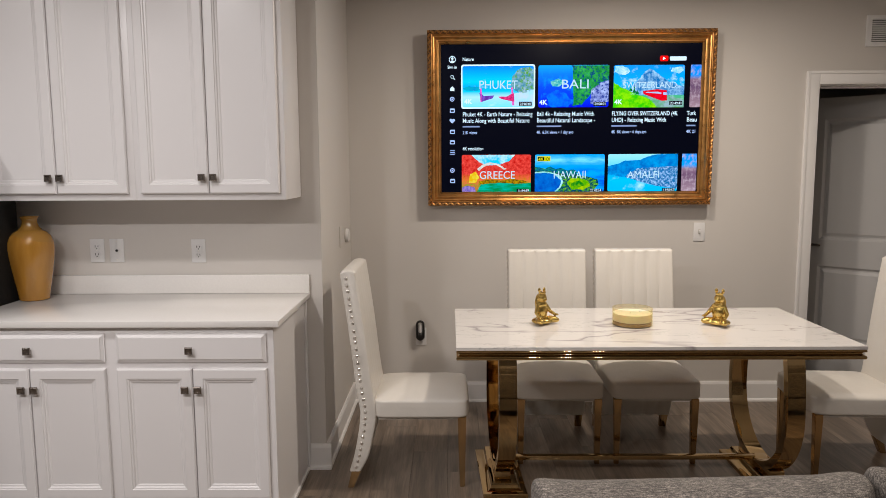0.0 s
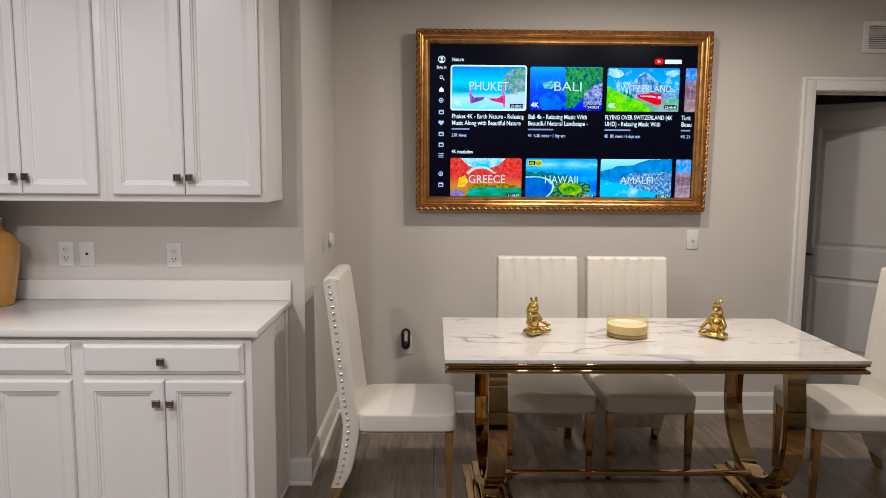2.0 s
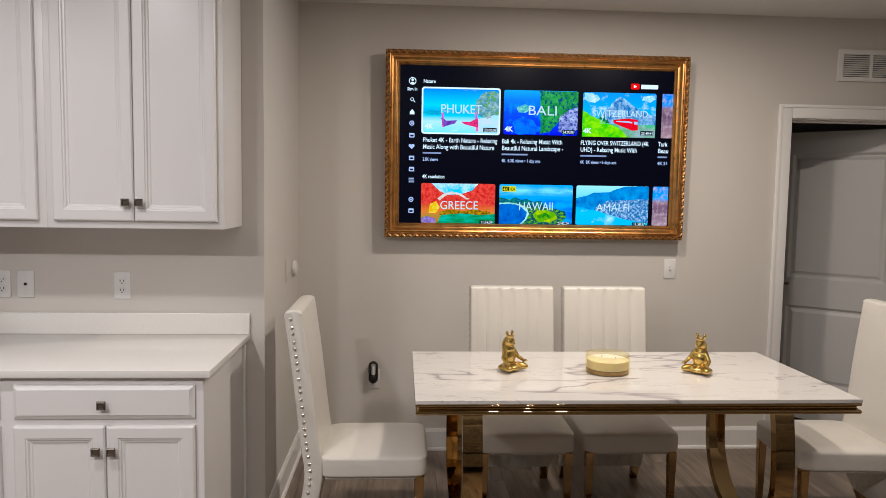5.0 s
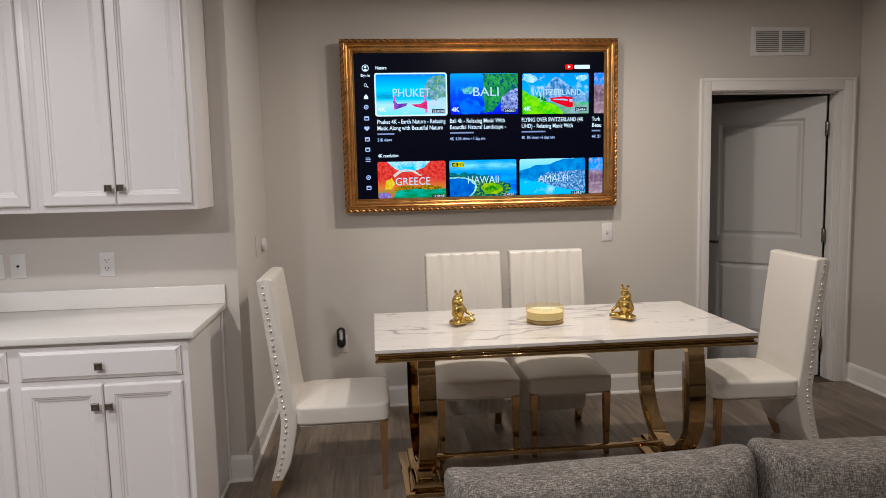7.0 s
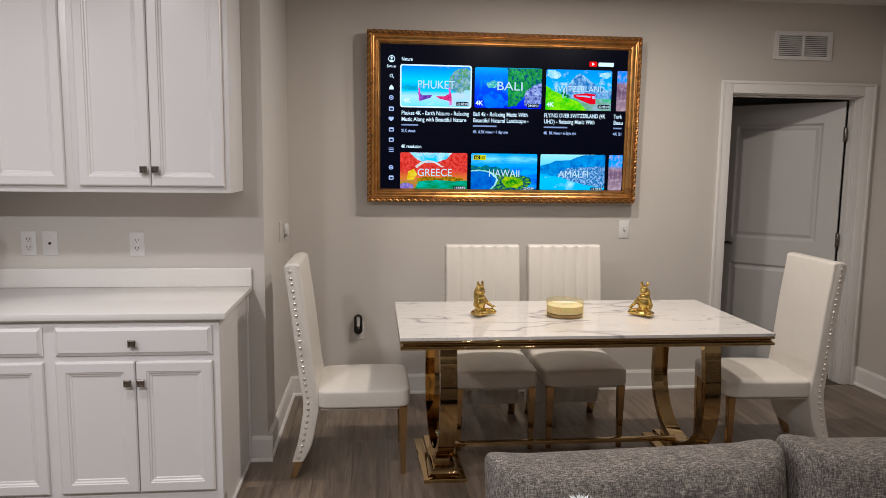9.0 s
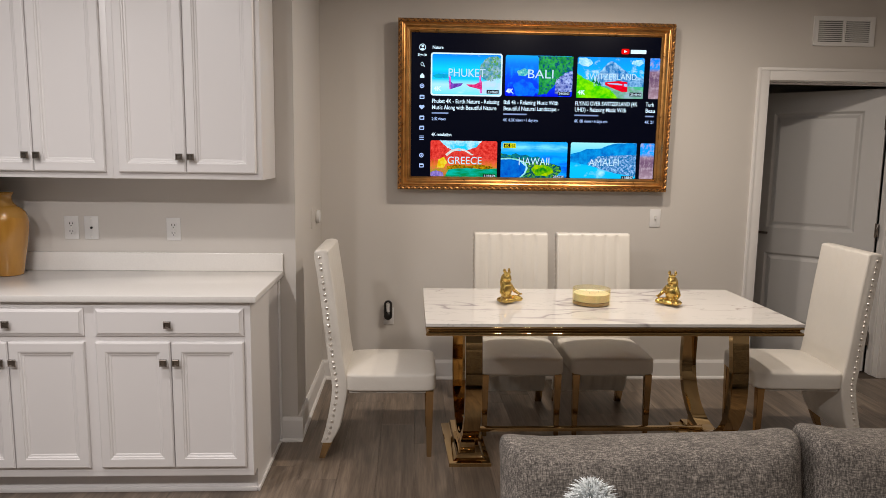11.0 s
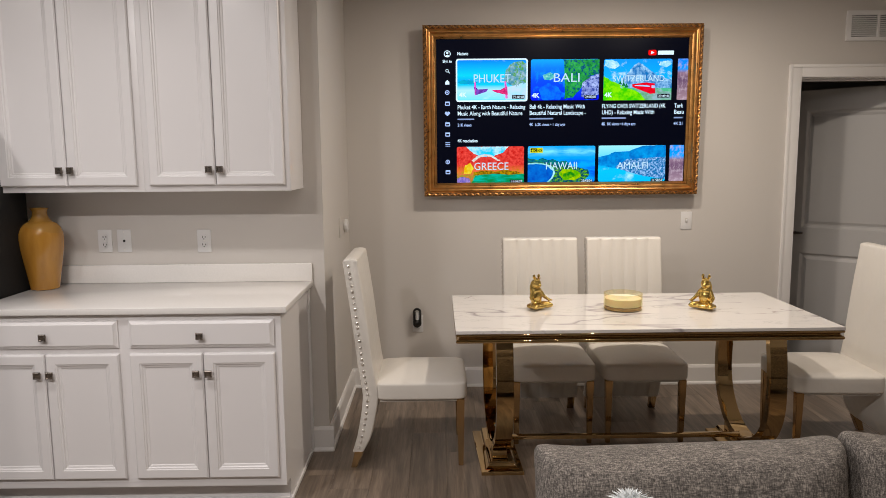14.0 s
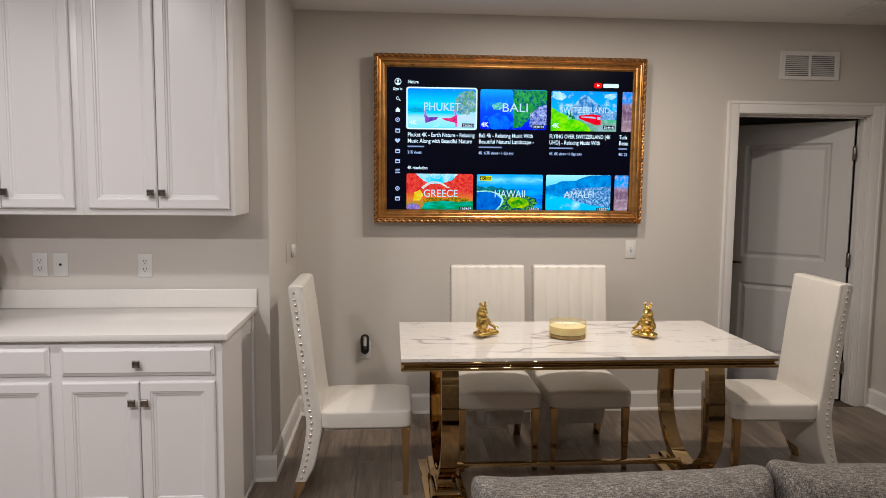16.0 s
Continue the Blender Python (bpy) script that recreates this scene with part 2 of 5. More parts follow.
PLATE = material("plate_plastic", (0.74, 0.73, 0.72), 0.3, noise_scale=5, amount=0.01)
DARKSLOT = material("slot_dark", (0.02, 0.02, 0.02), 0.6, noise_scale=5, amount=0.1)
BLACK = material("black_plastic", (0.012, 0.011, 0.010), 0.35, noise_scale=20, amount=0.2)
FRIDGE = material("black_enamel", (0.004, 0.004, 0.004), 0.75, noise_scale=60, amount=0.2, bump=0.05, bump_scale=300)
MUSTARD = material("mustard_glaze", (0.47, 0.23, 0.038), 0.10, noise_scale=10, amount=0.0, second=(0.35, 0.155, 0.022), stretch=(2.2, 2.2, 0.35), coat=0.6, bump=0.06, bump_scale=60)
MUSTARD_DARK = material("ochre_glaze", (0.36, 0.185, 0.035), 0.15, noise_scale=10, amount=0.25, stretch=(2, 2, 0.4), coat=0.5)


def two_tone_glaze(m):
    """A darker run of glaze over the shoulder, its edge sloping."""
    nt = m.node_tree
    b = nt.nodes["Principled BSDF"]
    base = b.inputs["Base Color"].links[0].from_socket
    co, sep = nt.nodes.new("ShaderNodeTexCoord"), nt.nodes.new("ShaderNodeSeparateXYZ")
    nt.links.new(co.outputs["Object"], sep.inputs[0])
    mu, ad, mr, mx = nt.nodes.new("ShaderNodeMath"), nt.nodes.new("ShaderNodeMath"), nt.nodes.new("ShaderNodeMapRange"), nt.nodes.new("ShaderNodeMix")
    mu.operation, mu.inputs[1].default_value = "MULTIPLY", 0.30
    nt.links.new(sep.outputs["X"], mu.inputs[0])
    nt.links.new(mu.outputs[0], ad.inputs[0])
    nt.links.new(sep.outputs["Z"], ad.inputs[1])
    mr.inputs["From Min"].default_value, mr.inputs["From Max"].default_value, mr.inputs["To Max"].default_value = 0.299, 0.303, 0.85
    nt.links.new(ad.outputs[0], mr.inputs["Value"])
    mx.data_type = "RGBA"
    mx.inputs[7].default_value = (0.36, 0.185, 0.035, 1)
    nt.links.new(mr.outputs[0], mx.inputs["Factor"])
    nt.links.new(base, mx.inputs[6])
    nt.links.new(mx.outputs[2], b.inputs["Base Color"])


two_tone_glaze(MUSTARD)
MARBLE = marble_material()
AMBER = glass_material("amber_glass", (0.97, 0.93, 0.79))
WAX = material("candle_wax", (0.90, 0.84, 0.62), 0.5, noise_scale=20, amount=0.05)
WAX.node_tree.nodes["Principled BSDF"].inputs["Subsurface Weight"].default_value = 0.2
AMBER_BASE = material("amber_base", (0.42, 0.27, 0.08), 0.15, noise_scale=20, amount=0.2)
def tweed():
    """Woven tweed: light and dark threads running both ways."""
    m = material("grey_tweed", (0.22, 0.21, 0.2), 0.95)
    nt = m.node_tree
    b = nt.nodes["Principled BSDF"]
    co = nt.nodes.new("ShaderNodeTexCoord")
    facs = []
    for scale in ((75, 330, 310), (330, 330, 80)):
        mp = nt.nodes.new("ShaderNodeMapping")
        mp.inputs["Scale"].default_value = scale
        nt.links.new(co.outputs["Object"], mp.inputs["Vector"])
        n = nt.nodes.new("ShaderNodeTexNoise")
        n.inputs["Scale"].default_value, n.inputs["Detail"].default_value, n.inputs["Roughness"].default_value = 1.0, 2.5, 0.6
        nt.links.new(mp.outputs[0], n.inputs["Vector"])
        facs.append(n.outputs["Fac"])
    mix = nt.nodes.new("ShaderNodeMath")
    mix.operation = "ADD"
    nt.links.new(facs[0], mix.inputs[0])
    nt.links.new(facs[1], mix.inputs[1])
    half = nt.nodes.new("ShaderNodeMath")
    half.operation = "MULTIPLY"
    half.inputs[1].default_value = 0.5
    nt.links.new(mix.outputs[0], half.inputs[0])
    r = nt.nodes.new("ShaderNodeValToRGB")
    e = r.color_ramp.elements
    e[0].position, e[0].color = 0.37, (0.050, 0.044, 0.039, 1)
    e[1].position, e[1].color = 0.64, (0.335, 0.296, 0.258, 1)
    k = e.new(0.50)
    k.color = (0.138, 0.122, 0.108, 1)
    nt.links.new(half.outputs[0], r.inputs["Fac"])
    big = nt.nodes.new("ShaderNodeTexNoise")
    big.inputs["Scale"].default_value, big.inputs["Detail"].default_value = 28, 3
    nt.links.new(co.outputs["Object"], big.inputs["Vector"])
    hsv = nt.nodes.new("ShaderNodeHueSaturation")
    mr = nt.nodes.new("ShaderNodeMapRange")
    mr.inputs["From Min"].default_value, mr.inputs["From Max"].default_value = 0.3, 0.7
    mr.inputs["To Min"].default_value, mr.inputs["To Max"].default_value = 0.82, 1.18
    nt.links.new(big.outputs["Fac"], mr.inputs["Value"])
    nt.links.new(mr.outputs[0], hsv.inputs["Value"])
    nt.links.new(r.outputs["Color"], hsv.inputs["Color"])
    nt.links.new(hsv.outputs["Color"], b.inputs["Base Color"])
    bp = nt.nodes.new("ShaderNodeBump")
    bp.inputs["Strength"].default_value, bp.inputs["Distance"].default_value = 0.7, 0.0025
    nt.links.new(half.outputs[0], bp.inputs["Height"])
    nt.links.new(bp.outputs[0], b.inputs["Normal"])
    return m


FABRIC = tweed()
FLUFF = material("white_fur", (0.80, 0.83, 0.83), 0.8, noise_scale=40, amount=0.08)
FLOOR = wood_floor_material()
SUB = material("floor_joint", (0.095, 0.072, 0.056), 0.8, noise_scale=10, amount=0.2)
VENT = material("vent_enamel", (0.74, 0.73, 0.72), 0.4, noise_scale=4, amount=0.02)


# ---- builders ----
def finish(name, bm, mat, parent=None, label="", smooth=True, angle=35):
    bmesh.ops.recalc_face_normals(bm, faces=bm.faces)
    me = bpy.data.meshes.new(name)
    bm.to_mesh(me)
    bm.free()
    me.materials.append(mat)
    if smooth:
        me.shade_smooth()
        me.set_sharp_from_angle(angle=radians(angle))
    ob = new(name, me)
    if parent is not None:
        ob.parent = parent
    if label:
        tagged(ob, label)
    return ob


def part(name, bm, mat, parent, label="", smooth=True, angle=35):
    return finish(name, bm, mat, parent, label, smooth, angle)


def thing(name, label, category, m=None, group="", kind=""):
    ob = new(name)
    ob.empty_display_size = 0.05
    if m is not None:
        ob.matrix_basis = m
    return tagged(ob, label, category, group, kind)


def box(bm, x0, x1, y0, y1, z0, z1, bevel=0.0, seg=2):
    r = bmesh.ops.create_cube(bm, size=1, matrix=Matrix.LocRotScale(((x0 + x1) / 2, (y0 + y1) / 2, (z0 + z1) / 2), None, (x1 - x0, y1 - y0, z1 - z0)))
    if bevel:
        edges = {e for v in r["verts"] for e in v.link_edges}
        bmesh.ops.bevel(bm, geom=list(edges), offset=bevel, segments=seg, affect="EDGES", profile=0.5)
    return bm


def boxed(*dims, bevel=0.0, seg=2):
    return box(bmesh.new(), *dims, bevel=bevel, seg=seg)


def lathe(bm, profile, cx=0, cy=0, z=0, seg=40):
    rings = []
    for r, h in profile:
        rings.append([bm.verts.new((cx + max(r, 0.0004) * math.cos(2 * math.pi * k / seg), cy + max(r, 0.0004) * math.sin(2 * math.pi * k / seg), z + h)) for k in range(seg)])
    for a, b in zip(rings, rings[1:]):
        for k in range(seg):
            bm.faces.new((a[k], a[(k + 1) % seg], b[(k + 1) % seg], b[k]))
    bm.faces.new(rings[0])
    bm.faces.new(rings[-1])
    return bm


def blob(bm, c, r, m=None, seg=16, rings=10):
    t = Matrix.Translation(c) @ (m or Matrix.Identity(4)) @ Matrix.Diagonal((*r, 1))
    bmesh.ops.create_uvsphere(bm, u_segments=seg, v_segments=rings, radius=1, matrix=t)
    return bm


def rod(bm, a, b, r0, r1, seg=10):
    a, b = Vector(a), Vector(b)
    q = (b - a).to_track_quat("Z", "Y").to_matrix().to_4x4()
    bmesh.ops.create_cone(bm, cap_ends=True, segments=seg, radius1=r0, radius2=r1, depth=(b - a).length, matrix=Matrix.Translation((a + b) / 2) @ q)
    return bm


def soft_box(bm, c, r, e=0.3, seg=40, rings=24, sag=0.0):
    """A cushion: a box with rounded edges, its half sizes r about c."""
    def p(v):
        return math.copysign(abs(v) ** e, v)
    grid = []
    for i in range(rings + 1):
        a = -math.pi / 2 + math.pi * i / rings
        row = []
        for k in range(seg):
            b = 2 * math.pi * k / seg + math.pi / seg
            row.append(bm.verts.new((c[0] + r[0] * p(math.cos(a)) * p(math.cos(b)), c[1] + r[1] * p(math.cos(a)) * p(math.sin(b)), c[2] + r[2] * p(math.sin(a)))))
        grid.append(row)
    for a, b in zip(grid, grid[1:]):
        for k in range(seg):
            bm.faces.new((a[k], a[(k + 1) % seg], b[(k + 1) % seg], b[k]))
    bmesh.ops.remove_doubles(bm, verts=bm.verts, dist=0.0004)
    if sag:
        for v in bm.verts:
            f = (v.co.x - c[0]) / r[0]
            g = noise.noise(Vector((v.co.x * 5, v.co.y * 5, v.co.z * 5)))
            v.co.z += sag * g - sag * 0.8 * (1 - f * f)
            v.co.y += sag * 0.7 * g
    return bm


def loft(bm, w, h, rings, x0=0.0, z0=0.0, y=0.0, back=None):
    """Concentric rectangles in the xz plane, facing -y: rings of (inset, proud). The last one is filled."""
    loops = []
    for inset, proud in rings:
        loops.append([bm.verts.new((x0 + px, y - proud, z0 + pz)) for px, pz in ((inset, inset), (w - inset, inset), (w - inset, h - inset), (inset, h - inset))])
    for a, b in zip(loops, loops[1:]):
        for k in range(4):
            bm.faces.new((a[k], a[(k + 1) % 4], b[(k + 1) % 4], b[k]))
    bm.faces.new(loops[-1])
    bm.faces.new(loops[0])
    return bm


# ---- setting ----
K, N, E, S, WX, SIDE = 3.61, 4.63, 3.40, -6.2, -5.4, -0.56
DX0, DX1, DH = 2.355, 3.275, 2.005

floor = tagged(finish("floor", boxed(WX, 4.6, S, 7.2, -0.08, -0.0045), SUB, smooth=False), "grey-brown wood plank floor with dark joints", "floor", kind="structure")
bm = boxed(WX, SIDE, K, K + 0.14, 0, CEIL)
tagged(finish("wall_kitchen", bm, WALL, smooth=False), "greige painted wall behind the white cabinets", "wall", kind="structure")
tagged(finish("wall_side", boxed(SIDE - 0.14, SIDE, K + 0.14, N + 0.13, 0, CEIL), WALL, smooth=False), "short greige painted return wall beside the dining table", "wall", kind="structure")
bm = boxed(SIDE, DX0 - 0.02, N, N + 0.13, 0, CEIL)
box(bm, DX1 + 0.02, E + 0.13, N, N + 0.13, 0, CEIL)
box(bm, DX0 - 0.02, DX1 + 0.02, N, N + 0.13, DH + 0.02, CEIL)
tagged(finish("wall_north", bm, WALL, smooth=False), "greige painted wall with a doorway beside the framed television", "wall", kind="structure")
tagged(finish("wall_east", boxed(E, E + 0.13, S, N, 0, CEIL), WALL, smooth=False), "plain greige painted wall beside the doorway", "wall", kind="structure")
# south and west walls are unseen, set far back to cut bounce light
tagged(finish("wall_south", boxed(WX, E, S - 0.13, S, 0, CEIL), WALL, smooth=False), "plain greige painted wall closing the living room", "wall", kind="structure")
tagged(finish("wall_west", boxed(WX - 0.13, WX, S, K, 0, CEIL), WALL, smooth=False), "plain greige painted wall closing the kitchen", "wall", kind="structure")
tagged(finish("ceiling", boxed(WX, E + 0.13, S, N + 0.13, CEIL, CEIL + 0.1), CEILING, smooth=False), "plain white painted ceiling", "ceiling", kind="structure")
# the dark room past the door
bm = boxed(1.5, 1.6, N + 0.13, 6.6, 0, CEIL)
box(bm, 4.3, 4.4, N + 0.13, 6.6, 0, CEIL)
box(bm, 1.6, 4.3, 6.5, 6.6, 0, CEIL)
tagged(finish("wall_closet", bm, WALL, smooth=False), "plain walls of the unlit room behind the door", "wall", kind="structure")
tagged(finish("ceiling_closet", boxed(1.5, 4.4, N + 0.13, 6.6, CEIL, CEIL + 0.1), CEILING, smooth=False), "plain ceiling of the unlit room", "ceiling", kind="structure")


def baseboard(a, b, out, label):
    """A skirting with a shoe from a to b on the floor; out: the way that it faces."""
    a, b, out = Vector((*a, 0)), Vector((*b, 0)), Vector((*out, 0))
    bm = bmesh.new()
    prof = [(0, 0), (0.026, 0), (0.025, 0.008), (0.020, 0.015), (0.014, 0.018), (0.014, 0.112), (0.011, 0.120), (0.007, 0.130), (0, 0.130)]
    ends = []
    for p in (a, b):
        ends.append([bm.verts.new(p + out * d + Vector((0, 0, h))) for d, h in prof])
    n = len(prof)
    for k in range(n):
        bm.faces.new((ends[0][k], ends[0][(k + 1) % n], ends[1][(k + 1) % n], ends[1][k]))
    bm.faces.new(ends[0])
    bm.faces.new(ends[1])
    return tagged(finish("baseboard", bm, TRIM, smooth=False), label, "baseboard", kind="structure")


BB = "white painted baseboard with a quarter-round shoe"
baseboard((SIDE, N), (DX0 - 0.086, N), (0, -1), BB)
baseboard((DX1 + 0.086, N), (E, N), (0, -1), BB)
baseboard((SIDE, K - 0.0001), (SIDE, N), (1, 0), BB)
baseboard((-0.65, K), (SIDE + 0.0262, K), (0, -1), BB)
baseboard((E, 0.0), (E, N), (-1, 0), BB)


def doorway():
    d = thing("door_1", "grey-white two-panel interior door standing ajar in white casing", "door", kind="structure")
    w = 0.086
    for name, dims in (("casing", (DX0 - w, DX0 - 0.006, N - 0.018, N - 0.0005, 0, DH + w)), ("casing", (DX1 + 0.006, DX1 + w, N - 0.018, N - 0.0005, 0, DH + w)),
                       ("casing", (DX0 - 0.006, DX1 + 0.006, N - 0.018, N - 0.0005, DH + 0.006, DH + w))):
        bm = boxed(*dims, bevel=0.004)
        x0, x1, z1 = dims[0], dims[1], dims[5]
        # a raised band along the outer edge
        if x1 < DX0:
            box(bm, x0 - 0.0005, x0 + 0.018, N - 0.024, N - 0.0182, 0, z1, bevel=0.002)
        elif x0 > DX1:
            box(bm, x1 - 0.018, x1 + 0.0005, N - 0.024, N - 0.0182, 0, z1, bevel=0.002)
        else:
            box(bm, x0 - 0.062, x1 + 0.062, N - 0.024, N - 0.0182, z1 - 0.018, z1 + 0.0005, bevel=0.002)
        part(name, bm, TRIM, d)
    for dims in ((DX0 - 0.02, DX0, N, N + 0.13, 0, DH + 0.02), (DX1, DX1 + 0.02, N, N + 0.13, 0, DH + 0.02), (DX0, DX1, N, N + 0.13, DH, DH + 0.02)):
        part("jamb", boxed(*dims), TRIM, d, smooth=False)
    for dims in ((DX0, DX0 + 0.011, N + 0.05, N + 0.085, 0, DH), (DX1 - 0.011, DX1, N + 0.05, N + 0.085, 0, DH), (DX0 + 0.011, DX1 - 0.011, N + 0.05, N + 0.085, DH - 0.011, DH)):
        part("stop", boxed(*dims, bevel=0.003), TRIM, d)
    # the leaf, hinged on its far side and swung away
    hinge = pose(DX1 - 0.018, N + 0.128, 0, 0, 0, -DOOR_SWING)
    lw, lh, st = 0.862, 1.985, 0.142
    bm = bmesh.new()
    box(bm, -lw, 0, 0.0, 0.017, 0.012, lh)
    cols = ((-lw, -lw + st), (-0.125, 0.0))
    rows = ((0.012, 0.25), (0.805, 0.985), (lh - 0.14, lh))
    for x0, x1 in cols:
        box(bm, x0, x1, -0.0180, -0.0001, 0.012, lh)
    for z0, z1 in rows:
        box(bm, -lw + st, -0.125, -0.018, -0.0001, z0, z1)
    for z0, z1 in ((0.25, 0.805), (0.985, lh - 0.14)):
        pw, ph = lw - st - 0.125, z1 - z0
        loft(bm, pw, ph, [(0, 0.0), (0.0, 0.018), (0.006, 0.017), (0.014, 0.008), (0.022, 0.001), (0.032, 0.001), (0.052, 0.012), (0.056, 0.0125)], x0=-lw + st, z0=z0, y=0.0)
    leaf = part("leaf", bm, DOORPAINT, d, "grey-white two-panel door leaf", angle=20)
    leaf.matrix_basis = hinge
    for z in (0.25, 1.02, 1.76):
        bm = boxed(-0.002, 0.016, -0.03, 0.012, z - 0.045, z + 0.045, bevel=0.002)
        rod(bm, (0.002, -0.03, z - 0.05), (0.002, -0.03, z + 0.05), 0.006, 0.006)
        part("hinge", bm, PEWTER, d, "dark bronze hinge").matrix_basis = hinge
    bm = bmesh.new()
    rod(bm, (-lw + 0.06, -0.018, 0.95), (-lw + 0.06, -0.03, 0.95), 0.03, 0.028, 20)
    rod(bm, (-lw + 0.06, -0.03, 0.95), (-lw + 0.06, -0.055, 0.95), 0.011, 0.011, 12)
    box(bm, -lw + 0.05, -lw + 0.17, -0.062, -0.048, 0.941, 0.959, bevel=0.004)
    part("handle", bm, PEWTER, d, "dark bronze lever handle").matrix_basis = hinge
    return d


DOOR_SWING = 43
doorway()


def wall_vent():
    v = thing("wall_vent", "white louvred return-air grille high on the wall", "vent", pose(2.618, N, 2.236))
    w, h = 0.405, 0.185
    part("backing", boxed(0.01, w - 0.01, -0.002, -0.0005, 0.01, h - 0.01), DARKSLOT, v, smooth=False)
    bm = bmesh.new()
    for dims in ((0, 0.03, 0, h), (w - 0.03, w, 0, h), (0.03, w - 0.03, 0, 0.025), (0.03, w - 0.03, h - 0.025, h), (w / 2 - 0.008, w / 2 + 0.008, 0.025, h - 0.025)):
        box(bm, dims[0], dims[1], -0.013, -0.0006, dims[2], dims[3])
    part("frame", bm, VENT, v, smooth=False)
    for k in range(11):
        z = 0.031 + k * 0.0125
        for x0, x1 in ((0.03, w / 2 - 0.008), (w / 2 + 0.008, w - 0.03)):
            bm = bmesh.new()
            q = [bm.verts.new(p) for p in ((x0, -0.003, z + 0.009), (x1, -0.003, z + 0.009), (x1, -0.011, z), (x0, -0.011, z))]
            r = [bm.verts.new(p) for p in ((x0, -0.003, z + 0.0075), (x1, -0.003, z + 0.0075), (x1, -0.011, z - 0.0015), (x0, -0.011, z - 0.0015))]
            bm.faces.new(q), bm.faces.new(r[::-1])
            for i in range(4):
                bm.faces.new((q[i], r[i], r[(i + 1) % 4], q[(i + 1) % 4]))
            part("slat", bm, VENT, v, smooth=False)


wall_vent()


def ceiling_vent():
    v = thing("ceiling_vent", "white slatted air vent in the ceiling", "vent", pose(2.86, 4.04, CEIL))
    w, d = 0.20, 0.35
    part("backing", boxed(0.01, w - 0.01, 0.01, d - 0.01, -0.002, -0.0005), DARKSLOT, v, smooth=False)
    bm = bmesh.new()
    for a, b, c, e in ((0, 0.022, 0, d), (w - 0.022, w, 0, d), (0.022, w - 0.022, 0, 0.022), (0.022, w - 0.022, d - 0.022, d)):
        box(bm, a, b, c, e, -0.012, -0.0006)
    part("frame", bm, VENT, v, smooth=False)
    for k in range(16):
        y = 0.027 + k * 0.0188
        part("slat", boxed(0.022, w - 0.022, y, y + 0.012, -0.010, -0.004), VENT, v, smooth=False)


ceiling_vent()


# ---- kitchen ----
def knob(parent, x, y, z):
    bm = bmesh.new()
    rod(bm, (x, y, z), (x, y - 0.014, z), 0.007, 0.006, 12)
    loft(bm, 0.030, 0.030, [(0.002, 0.0), (0.0, 0.003), (0.0, 0.009), (0.0035, 0.0125), (0.006, 0.0125), (0.008, 0.0095)], x - 0.015, z - 0.015, y - 0.014)
    return part("knob", bm, PEWTER, parent, "square dark pewter knob", angle=20)


DOOR_RINGS = [(0.0, 0.0), (0.0, 0.013), (0.004, 0.018), (0.007, 0.019), (0.040, 0.019), (0.043, 0.016), (0.048, 0.0150), (0.052, 0.0105), (0.058, 0.0095), (0.062, 0.007)]
DRAWER_RINGS = [(0.0, 0.0), (0.0, 0.008), (0.004, 0.0095), (0.013, 0.0155), (0.016, 0.019)]


def cabinet_door(parent, x0, x1, z0, z1, y, knob_x, knob_z):
    bm = loft(bmesh.new(), x1 - x0, z1 - z0, DOOR_RINGS, x0, z0, y)
    d = part("door", bm, CABINET, parent, angle=12)
    knob(d, knob_x, y - 0.019, knob_z)
    return d


def base_cabinet(x0, x1, edges, side):
    c = thing("base_cabinet", "white base cabinet with one drawer over two panelled doors", "cabinet", group="kitchen base cabinets")
    f = 2.99
    bm = bmesh.new()
    box(bm, x0, x1, f + 0.001, K - 0.004, 0.105, 0.876)
    part("body", bm, CABINET, c, smooth=False)
    a, b, m, gap = edges[0], edges[2], edges[1], 0.0022
    bm = bmesh.new()
    for dims in ((x0, a + 0.012, 0.128, 0.876), (b - 0.012, x1, 0.128, 0.876), (a + 0.012, b - 0.012, 0.128, 0.162), (a + 0.012, b - 0.012, 0.690, 0.745), (a + 0.012, b - 0.012, 0.838, 0.876)):
        box(bm, dims[0], dims[1], f - 0.0005, f + 0.0005, dims[2], dims[3])
    part("face_frame", bm, CABINET, c, smooth=False)
    dr = part("drawer_front", loft(bmesh.new(), b - a, 0.120, DRAWER_RINGS, a, 0.730, f - 0.001), CABINET, c, angle=12)
    knob(dr, (a + b) / 2, f - 0.020, 0.785)
    cabinet_door(c, a, m - gap, 0.150, 0.705, f - 0.001, m - 0.026, 0.622)
    cabinet_door(c, m + gap, b, 0.150, 0.705, f - 0.001, m + 0.026, 0.622)
    part("toe_kick", boxed(x0, x1 - (0.004 if side else 0), f + 0.075, f + 0.09, 0.0, 0.105), CABINET, c, smooth=False)
    bm = boxed(x0, x1, f + 0.061, f + 0.075, 0, 0.02, bevel=0.004)
    if side:
        box(bm, x1 + 0.0005, x1 + 0.012, f + 0.061, K - 0.03, 0, 0.02, bevel=0.004)
    part("shoe", bm, CABINET, c)
    if side:
        bm = boxed(x1 - 0.003, x1 + 0.0004, f + 0.002, K - 0.004, 0.105, 0.876)
        box(bm, x1 - 0.003, x1 + 0.0004, f + 0.075, K - 0.004, 0.0, 0.105)
        part("side_panel", bm, CABINET, c, smooth=False)
        part("filler", boxed(x1 + 0.0004, x1 + 0.013, K - 0.022, K - 0.005, 0.0, 0.876, bevel=0.003), CABINET, c)
    return c


